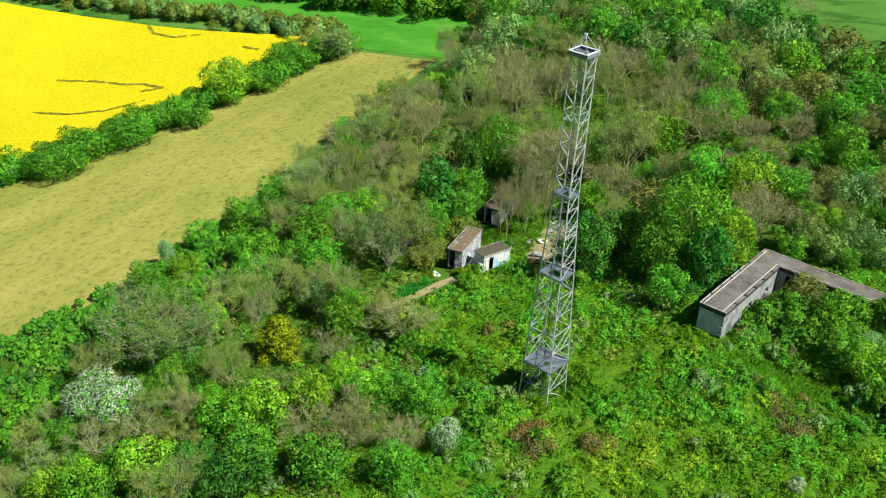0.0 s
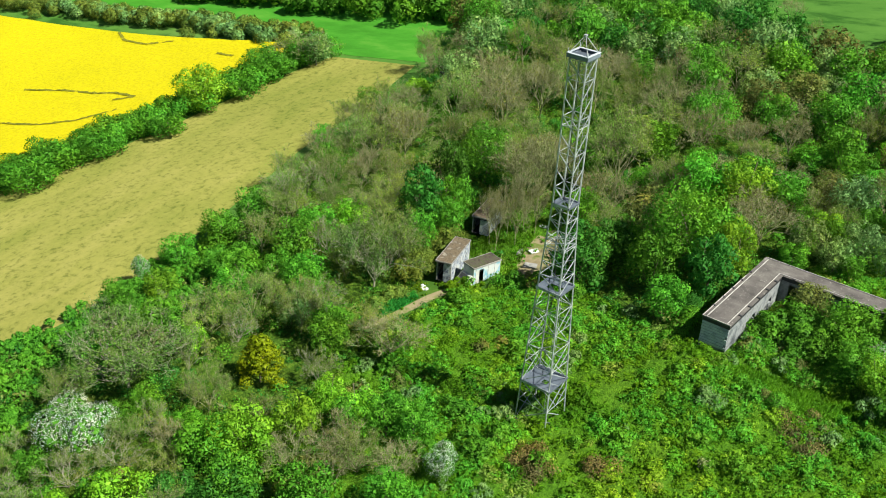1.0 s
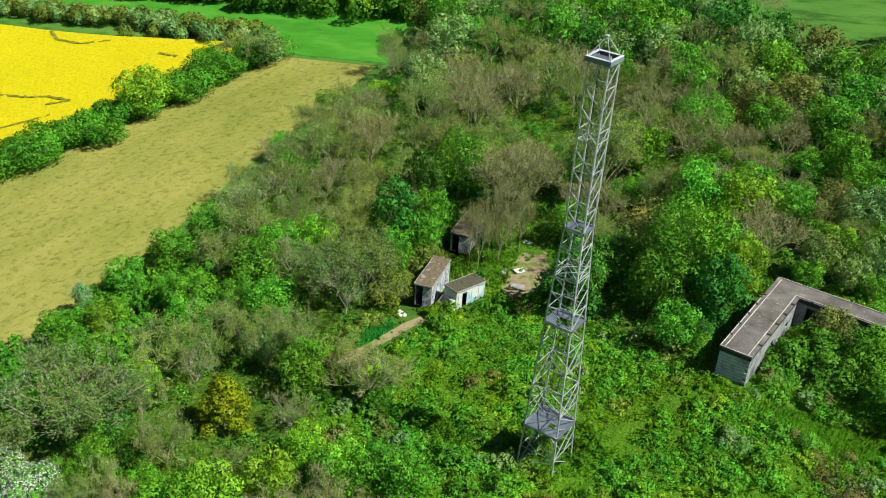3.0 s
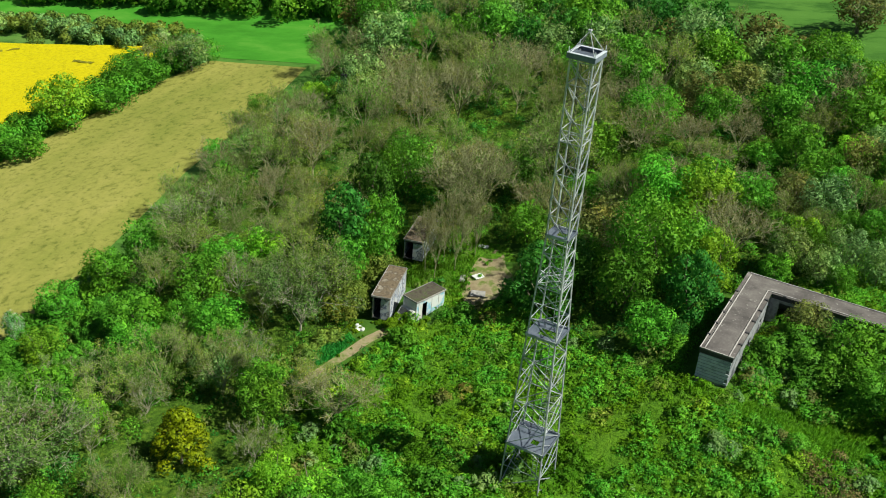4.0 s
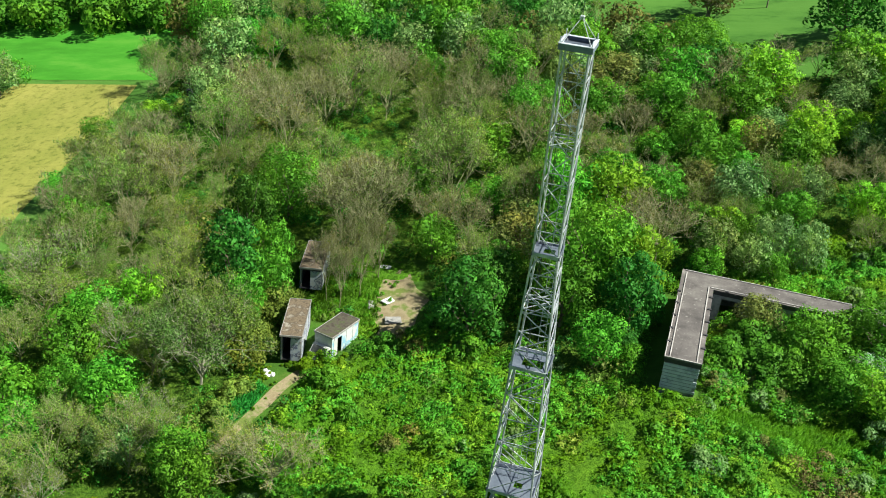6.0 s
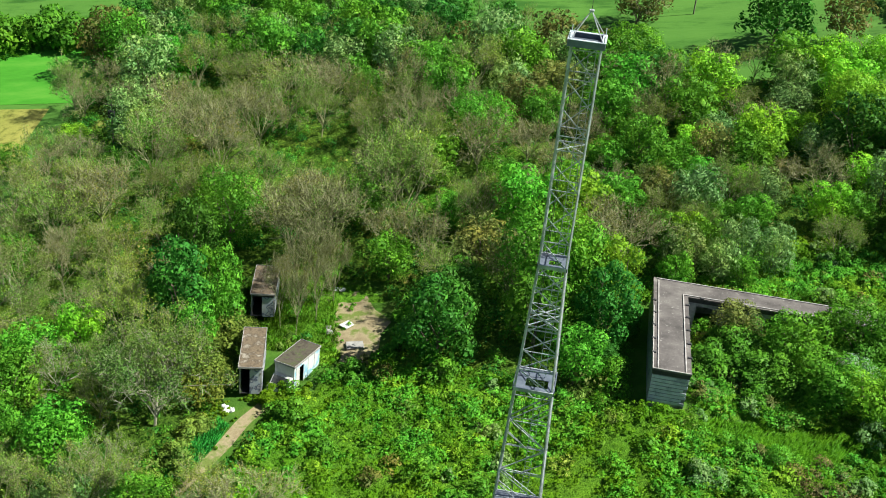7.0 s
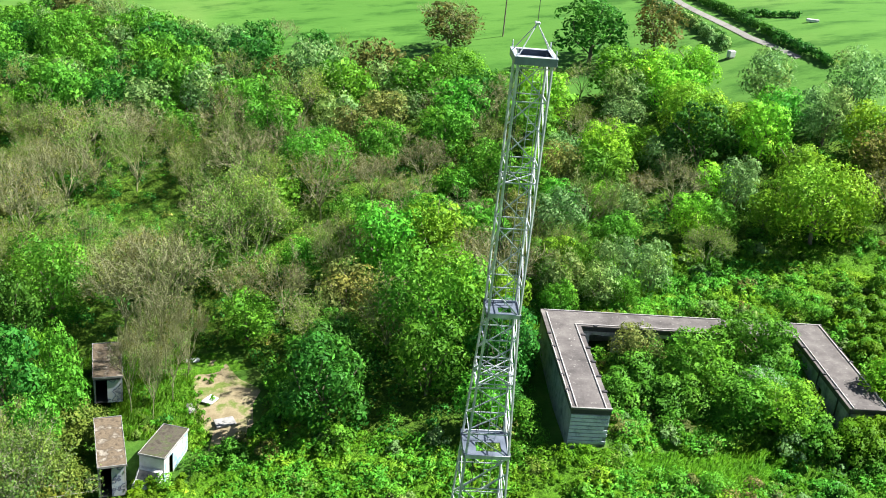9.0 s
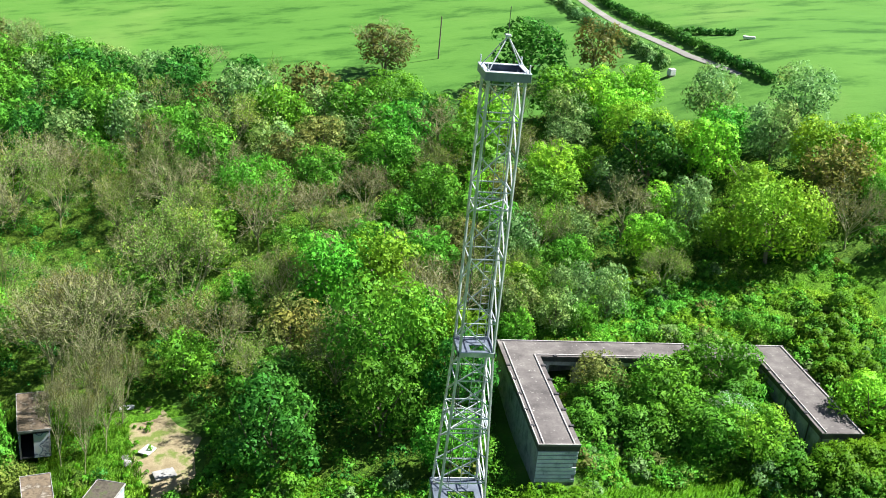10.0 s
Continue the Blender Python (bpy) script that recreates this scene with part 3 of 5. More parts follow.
def build_trailer(label, at, turn, wide, deep, tall, roof_mat, over):
    """A derelict box trailer; its open end is at y = 0 and it runs back along +y, the ground at z = 0."""
    ob = thing("box_trailer", label, "trailer", at, turn)
    low, t = 1.0, 0.06
    for x0, name in ((0.0, "side_panel"), (wide - t, "side_panel")):
        n = 4
        for k in range(n):
            a, b = deep * k / n, deep * (k + 1) / n
            part(name, one_box((x0, a + 0.004, low), (x0 + t, b - 0.004, tall - 0.004)), GRAFFITI, ob, "panel sprayed with dark graffiti")
            edge = x0 - 0.025 if x0 == 0 else x0 + t + 0.002
            part("side_rib", one_box((edge, b - 0.05, low), (edge + 0.023, b, tall - 0.1)), ROOF_EDGE, ob)
    part("end_wall", one_box((t, deep - t, low), (wide - t, deep, tall - 0.004)), GRAFFITI, ob)
    part("deck", one_box((t + 0.003, 0.0, low), (wide - t - 0.003, deep - t - 0.003, low + 0.1)), DARK, ob, "dark rotten deck")
    for x in (t + 0.003, wide - t - 0.103):
        part("door_post", one_box((x, -0.02, low), (x + 0.1, 0.1, tall - 0.12)), ROOF_EDGE, ob)
    part("door_head", one_box((t + 0.003, -0.02, tall - 0.30), (wide - t - 0.003, 0.1, tall - 0.124)), DARK, ob, "dark head of the open end")
    door = part("end_door", one_box((wide * 0.47, -0.055, low + 0.02), (wide - 0.12, -0.024, tall - 0.34)), GRAFFITI, ob, "half-closed end door with graffiti")
    for z in (low + 0.45, tall - 0.9):
        part("hinge", one_bar((wide - 0.14, -0.06, z), (wide - 0.14, -0.06, z + 0.2), 0.06, 6), RIM, door)
    for x in (0.35, wide - 0.55):
        part("chassis_beam", one_box((x, 0.2, low - 0.22), (x + 0.2, deep - 0.2, low - 0.003)), DARK, ob)
    for y in (deep - 2.3, deep - 1.15):
        for x in (0.22, wide - 0.22):
            wheel(ob, x, y, 0.48, 0.3)
    worn_roof(ob, wide, deep, tall, over, roof_mat, "flat roof buried in moss, twigs and leaf litter", 0.06)
    rails(ob, wide, deep, tall, over)
    return ob


def build_van(label, at, turn, wide, deep, tall):
    """A derelict box van; its cab looks along -y, the box runs from y = 0 back to deep, the ground at z = 0."""
    ob = thing("box_van", label, "van", at, turn)
    low, t = 0.72, 0.05
    part("left_side", one_box((0, t, low), (t, deep - t, tall - 0.004)), VAN_WHITE, ob)
    part("front_panel", one_box((0, 0, 1.72), (wide, t - 0.003, tall - 0.004)), VAN_WHITE, ob, "weathered cream front of the box")
    part("rear_panel", one_box((0, deep - t + 0.003, low), (wide, deep, tall - 0.004)), VAN_WHITE, ob)
    d0, d1, head = 0.95, 1.65, tall - 0.45
    for a, b, z0, z1 in ((t, d0, low, tall - 0.004), (d0, d1, head, tall - 0.004), (d1, deep - t, low, tall - 0.004)):
        part("right_side", one_box((wide - t, a + 0.002, z0), (wide, b - 0.002, z1)), BLUEISH, ob, "pale side stained with blue spray paint")
    part("side_door", one_box((wide + 0.004, d0 - 0.62, low + 0.03), (wide + 0.035, d0 - 0.04, head)), VAN_WHITE, ob, "pale sliding door slid open")
    for y in (0.35, 2.4, 3.5):
        part("side_trim", one_box((wide + 0.003, y, low), (wide + 0.02, y + 0.04, tall - 0.12)), ROOF_EDGE, ob)
    part("deck", one_box((t + 0.003, t, low - 0.1), (wide - t - 0.003, deep - t, low)), DARK, ob)
    worn_roof(ob, wide, deep, tall, 0.02, DARK_ROOF, "roof black with rot and leaf litter", 0.05)
    rails(ob, wide, deep, tall, 0.02)
    # cab: a shell drawn from its outline from the side
    side = [(0.0, 0.45), (0.0, 1.98), (-0.35, 2.0), (-1.02, 1.30), (-1.62, 1.08), (-1.72, 0.85), (-1.70, 0.45)]
    bm = bmesh.new()
    left = [bm.verts.new((0.08, y - 0.004, z)) for y, z in side]
    right = [bm.verts.new((wide - 0.08, y - 0.004, z)) for y, z in side]
    for k in range(len(side)):
        m = (k + 1) % len(side)
        bm.faces.new((left[k], right[k], right[m], left[m]))
    bm.faces.new(left)
    bm.faces.new(right[::-1])
    bmesh.ops.recalc_face_normals(bm, faces=bm.faces)
    bmesh.ops.bevel(bm, geom=list(bm.edges), offset=0.05, segments=2, affect="EDGES")
    cab = part("cab", bm, VAN_WHITE, ob, "dented white cab")

    def pane(name, a, b, x0, x1, out, mat, label):
        """A thin plate on the cab's slope from a to b (y, z)."""
        bm = bmesh.new()
        n = Vector((0, -(b[1] - a[1]), b[0] - a[0])).normalized()
        if n.z < 0:
            n = -n
        lo = [Vector((x, y, z)) + n * 0.004 for x, (y, z) in ((x0, a), (x1, a), (x1, b), (x0, b))]
        bottom, top = [bm.verts.new(v) for v in lo], [bm.verts.new(v + n * out) for v in lo]
        bm.faces.new(top)
        bm.faces.new(bottom[::-1])
        for k in range(4):
            bm.faces.new((bottom[k], bottom[(k + 1) % 4], top[(k + 1) % 4], top[k]))
        bmesh.ops.recalc_face_normals(bm, faces=bm.faces)
        return part(name, bm, mat, cab, label)

    pane("windscreen", (-0.95, 1.37), (-0.42, 1.93), 0.22, wide - 0.22, 0.015, GLASS, "dark dusty windscreen")
    pane("bonnet", (-1.58, 1.09), (-1.08, 1.28), 0.24, wide - 0.24, 0.02, VAN_WHITE, "pale dented bonnet")
    part("grille", one_box((0.5, -1.775, 0.72), (wide - 0.5, -1.733, 0.92), 0.01), DARK, cab, "dark grille")
    for x in (0.2, wide - 0.44):
        part("headlamp", one_box((x, -1.775, 0.72), (x + 0.24, -1.733, 0.92), 0.02), GLASS, cab, "dull headlamp")
    part("bumper", one_box((0.05, -1.85, 0.42), (wide - 0.05, -1.78, 0.64), 0.03), DARK, ob, "dark bumper")
    for x in (0.06, wide - 0.078):
        part("side_window", one_box((x, -0.62, 1.36), (x + 0.018, -0.12, 1.82), 0.004), GLASS, cab, "dark side window")
    for y in (-1.05, deep - 1.1):
        for x in (0.2, wide - 0.2):
            wheel(ob, x, y, 0.36, 0.22)
    return ob


build_trailer("long derelict box trailer with dark open end and graffitied sides", (-27.6, 17.4, -2.75), 16, 2.1, 6.8, 4.05, LITTER_ROOF, 0.30)
build_trailer("second derelict box trailer with leaf-strewn roof beneath bare trees", (-31.0, 29.8, -1.8), 14, 2.45, 6.2, 3.65, LITTER_ROOF, 0.12)
build_van("abandoned pale box van with rotten roof and open side door", (-24.9, 19.7, -2.1), -15, 2.15, 4.5, 3.12)

# ---- plants ----
rng = np.random.default_rng(7)


def unit(n):
    v = rng.normal(size=(n, 3))
    return v / np.linalg.norm(v, axis=1, keepdims=True)


def leaf_quads(points, normals, size, spread=0.5, narrow=0.62):
    """Loose four-cornered leaves at points, facing about along normals."""
    n = len(points)
    nrm = normals + rng.normal(size=(n, 3)) * spread
    nrm /= np.linalg.norm(nrm, axis=1, keepdims=True)
    side = np.cross(nrm, unit(n))
    side /= np.linalg.norm(side, axis=1, keepdims=True) + 1e-9
    up = np.cross(nrm, side)
    s = size * rng.uniform(0.6, 1.35, (n, 1))
    a, b = side * s, up * s * narrow
    dip = nrm * s * 0.18
    return np.stack([points - a, points - b * 0.9 + dip, points + a, points + b * 0.9 + dip], 1)


def lobe_leaves(lobes, count, size, up_bias=0.35, spread=0.5, thick=0.35, lift=0.0):
    """Leaves over lobes (x, y, z, radius, flatness): most near the skin of each."""
    lobes = np.asarray(lobes, float)
    share = lobes[:, 3] ** 2
    pick = rng.choice(len(lobes), count, p=share / share.sum())
    d = unit(count)
    d[:, 2] += up_bias
    d /= np.linalg.norm(d, axis=1, keepdims=True)
    r = lobes[pick, 3] * (1 - thick * rng.random(count) ** 2) * rng.uniform(0.92, 1.12, count)
    off = d * r[:, None]
    off[:, 2] *= lobes[pick, 4]
    quads = leaf_quads(lobes[pick, :3] + off, d, size, spread)
    own = np.cross(quads[:, 2] - quads[:, 0], quads[:, 3] - quads[:, 1])
    own /= np.linalg.norm(own, axis=1, keepdims=True) + 1e-9
    own *= np.sign((own * d).sum(1, keepdims=True) + 1e-9)
    return np.concatenate([quads, (d * 0.62 + own * 0.38 + (0, 0, lift))[:, None]], 1)


def full_crown(lobes, count, leaf, lift=0.0):
    """Small outer leaves over an inner layer of broad leaf sprays."""
    inner = [(x, y, z, r * 0.84, f) for x, y, z, r, f in lobes]
    return np.concatenate([lobe_leaves(inner, int(count * 0.36), leaf * 1.9, 0.35, 0.5, 0.15, lift), lobe_leaves(lobes, count, leaf, 0.45, 0.6, 0.3, lift)])


def crown_lobes(radius, tall, clear, lobes, shape="round"):
    """The lobes of a crown from clear to tall."""
    out = []
    mid, hh = (clear + tall) / 2, (tall - clear) / 2
    for k in range(lobes):
        z = -0.85 + 1.75 * (k + 0.5) / lobes
        ang = k * 2.39996 + rng.uniform(-0.5, 0.5)
        if shape == "cone":
            prof = 0.95 * (1 - (z + 0.85) / 1.9) + 0.08
        elif shape == "column":
            prof = 0.62 * (1 - max(z, 0) ** 2) + 0.1
        else:
            prof = math.sqrt(max(0.05, 1 - min(1, abs(z)) ** 2.2)) * 0.68
        prof *= rng.uniform(0.75, 1.2)
        r = radius * (rng.uniform(0.30, 0.46) if shape == "round" else rng.uniform(0.26, 0.40))
        out.append((math.cos(ang) * radius * prof, math.sin(ang) * radius * prof, mid + z * (hh - 0.4 * r), r, rng.uniform(0.75, 1.0)))
    out.append((0, 0, mid, radius * 0.55, 1.0))
    return out


def tube(a, b, wa, wb, sides=5):
    """Corners of the quads of an open tapered tube."""
    a, b = np.asarray(a, float), np.asarray(b, float)
    w = b - a
    w = w / (np.linalg.norm(w) + 1e-9)
    u = np.cross(w, (0.31, 0.72, 0.61))
    u /= np.linalg.norm(u)
    v = np.cross(w, u)
    k = np.arange(sides + 1) * 2 * np.pi / sides
    ring = np.cos(k)[:, None] * u + np.sin(k)[:, None] * v
    return [(a + wa * ring[i], a + wa * ring[i + 1], b + wb * ring[i + 1], b + wb * ring[i]) for i in range(sides)]


def limbs(radius, tall, clear, count, width, depth=1, twist=0.5):
    """A trunk with limbs; depth adds forks. Returns quads and the ends."""
    quads, ends = [], []
    bend = rng.normal(size=3) * (0.04, 0.04, 0) * tall
    trunk = [np.zeros(3) - (0, 0, 0.6), np.array([0, 0, clear * 0.6]) + bend * 0.4, np.array([0, 0, max(clear, tall * 0.35)]) + bend]
    for a, b, wa, wb in zip(trunk, trunk[1:], (width, width * 0.8), (width * 0.8, width * 0.6)):
        quads += tube(a, b, wa, wb, 6)

    def grow(at, way, length, w, level):
        mid = at + way * length * 0.5 + rng.normal(size=3) * length * 0.07
        end = mid + (way + rng.normal(size=3) * 0.25) * length * 0.5
        sides = 4 if level > 1 else 3
        quads.extend(tube(at, mid, w, w * 0.75, sides))
        quads.extend(tube(mid, end, w * 0.75, w * 0.45, sides))
        if level == 0:
            ends.append((end, way))
            return
        for _ in range(3 if level > 1 else 4):
            turn = way + rng.normal(size=3) * twist
            turn[2] += 0.25
            grow(mid + (end - mid) * rng.uniform(0.2, 1), turn / np.linalg.norm(turn), length * rng.uniform(0.5, 0.72), w * 0.5, level - 1)

    for k in range(count):
        ang = k * 2.4 + rng.uniform(-0.4, 0.4)
        way = np.array([math.cos(ang) * radius * 0.8, math.sin(ang) * radius * 0.8, (tall - clear) * rng.uniform(0.5, 0.95)])
        base = trunk[1] + (trunk[2] - trunk[1]) * rng.uniform(0.1, 1)
        length = np.linalg.norm(way) * (0.66 if depth == 0 else 0.6)
        grow(base, way / np.linalg.norm(way), length, width * 0.42, depth)
    return quads, ends


def leafy_kind(name, mat, radius, tall, clear, lobes, count, leaf, shape="round", blossom=0):
    quads, _ = limbs(radius, tall, clear, 6, 0.05 * radius + 0.06, 0)
    cr = crown_lobes(radius, tall, clear, lobes, shape)
    leaves = full_crown(cr, count, leaf)
    kind = {"trunk": quads_mesh(name + "_trunk", quads, BARK), "crown": quads_mesh(name + "_crown", leaves, LEAF[mat]),
            "arrays": (np.array(quads), BARK, full_crown(cr, int(count * 0.6), leaf * 1.25), LEAF[mat])}
    if blossom:
        kind["blossom"] = quads_mesh(name + "_blossom", lobe_leaves([(x, y, z, r * 1.06, f) for x, y, z, r, f in cr], blossom, leaf * 0.36, 0.7, 0.7, 0.14), LEAF["blossom"])
    kind["size"] = (radius, tall)
    return kind


def twiggy_kind(name, mat, twig, radius, tall, clear, count, leaves, leaf, depth=2):
    quads, ends = limbs(radius, tall, clear, count, 0.026 * radius + 0.045, depth, 0.55)
    tips = []
    for end, way in ends:
        for _ in range(11):
            w = way + rng.normal(size=3) * 0.6 + (0, 0, 0.3)
            w = w / np.linalg.norm(w)
            start = end - way * rng.uniform(0, 0.5)
            tip = start + w * rng.uniform(0.5, 1.2)
            flat = np.cross(w, unit(1)[0]) * 0.022
            quads.append((start - flat, start + flat, tip + flat * 0.4, tip - flat * 0.4))
            tips.append((tip + start) / 2)
            tips.append(tip)
    tips = np.array(tips)
    # keep the crown within its size
    reach = np.percentile(np.hypot(tips[:, 0], tips[:, 1]), 95)
    rise = np.percentile(tips[:, 2], 98)
    grow = np.array([radius / reach, radius / reach, tall / rise])
    pick = tips[rng.integers(0, len(tips), leaves)] + rng.normal(size=(leaves, 3)) * 0.25
    lv = leaf_quads(pick, unit(leaves) + (0, 0, 0.6), leaf)
    return {"trunk": quads_mesh(name + "_trunk", np.array(quads) * grow, twig), "crown": quads_mesh(name + "_crown", lv * grow, LEAF[mat]),
            "arrays": (np.array(quads)[::2] * grow, twig, (lv * grow)[::2], LEAF[mat]), "size": (radius, tall)}


KINDS = {
    "green": [leafy_kind("green", "green", 3.2, 6.8, 0.7, 22, 2900, 0.122) for _ in range(4)],
    "lime": [leafy_kind("lime", "lime", 3.2, 6.8, 0.7, 22, 2900, 0.122) for _ in range(3)],
    "deep": [leafy_kind("deep", "deep", 3.4, 8.0, 0.5, 28, 2900, 0.135, "column") for _ in range(2)] + [leafy_kind("deep", "deep", 3.6, 7.5, 0.6, 24, 2900, 0.135)],
    "grey": [leafy_kind("grey", "grey", 3.4, 7.4, 0.6, 26, 2800, 0.118) for _ in range(3)],
    "green_big": [leafy_kind("green_big", "green", 5.5, 10.5, 1.2, 40, 6200, 0.135) for _ in range(2)],
    "lime_big": [leafy_kind("lime_big", "lime", 5.4, 9.5, 1.0, 40, 6200, 0.135)],
    "russet": [leafy_kind("russet", "russet", 3.2, 7.0, 0.7, 24, 2100, 0.125) for _ in range(3)],
    "gold": [leafy_kind("gold", "gold", 1.9, 5.5, 0.2, 34, 3600, 0.09, "cone")],
    "blossom": [leafy_kind("blossom", "green", 2.8, 5.2, 0.8, 26, 1500, 0.14, "round", 9000)],
    "ivied": [twiggy_kind("ivied", "ivy", PALE_TWIG, 5.5, 8.5, 1.0, 16, 11000, 0.115)],
    "olive": [twiggy_kind("olive", "olive", TWIG, 4.2, 8.2, 1.4, 11, 4600, 0.105) for _ in range(3)],
    "brown": [twiggy_kind("brown", "russet", TWIG, 4.2, 8.2, 2.0, 12, 1900, 0.095) for _ in range(3)],
    "bare": [twiggy_kind("bare", "olive", PALE_TWIG, 4.4, 7.5, 1.0, 12, 4200, 0.11) for _ in range(2)],
}
NAMES = {"gold": "golden_conifer", "blossom": "hawthorn", "olive": "budding_tree", "brown": "bare_tree", "bare": "bare_tree", "ivied": "ivied_tree",
         "grey": "willow", "russet": "bronze_tree", "lime": "maple", "deep": "dark_tree", "green": "broadleaf_tree"}
FAR = {}
LABELS = {
    "green": "full round broadleaf tree in fresh green leaf", "lime": "round tree in bright yellow-green spring leaf",
    "deep": "dense dark green tree clothed to the ground", "grey": "soft grey-green willow-like tree",
    "russet": "tree with bronze-brown opening leaves", "gold": "small golden-yellow conifer standing alone in scrub",
    "blossom": "hawthorn bush covered in white blossom", "olive": "twiggy tree with sparse olive-green buds",
    "brown": "bare brown twiggy tree not yet in leaf", "bare": "pale grey bare-branched tree with a little ivy", "ivied": "broad twiggy tree thick with dull green ivy and pale shoots",
}
PLACED = []


def plant(kind, x, y, radius, tall):
    protos = KINDS[kind + "_big"] if radius > 4.4 and kind + "_big" in KINDS else KINDS[kind]
    proto = protos[len(PLACED) % len(protos)]
    r0, t0 = proto["size"]
    PLACED.append((x, y, radius))
    if y > 84 or x < -86:
        # far woods: one mass for each kind
        turn = rng.uniform(0, 2 * math.pi)
        c, s = math.cos(turn), math.sin(turn)
        fit = np.array([[c, s, 0], [-s, c, 0], [0, 0, 1]]) * (radius / r0, radius / r0, tall / t0)
        wood, bark, leaves, leaf = proto["arrays"]
        for arr, mat, name in ((wood, bark, "trunks"), (leaves, leaf, "crowns")):
            moved = arr @ fit
            moved[:, :4] += (x, y, height(x, y) - 0.05)
            FAR.setdefault((kind, name), (mat, []))[1].append(moved)
        return None
    tree = new(NAMES[kind])
    tree.matrix_world = pose(x, y, height(x, y) - 0.05, 0, 0, rng.uniform(0, 360)) @ Matrix.Diagonal((radius / r0, radius / r0, tall / t0, 1))
    tagged(tree, LABELS[kind], "conifer" if kind == "gold" else "tree", {"gold": ""}.get(kind, kind + " trees"))
    for name in ("trunk", "crown", "blossom"):
        if name in proto:
            ob = new(name, proto[name])
            ob.parent = tree
    return tree


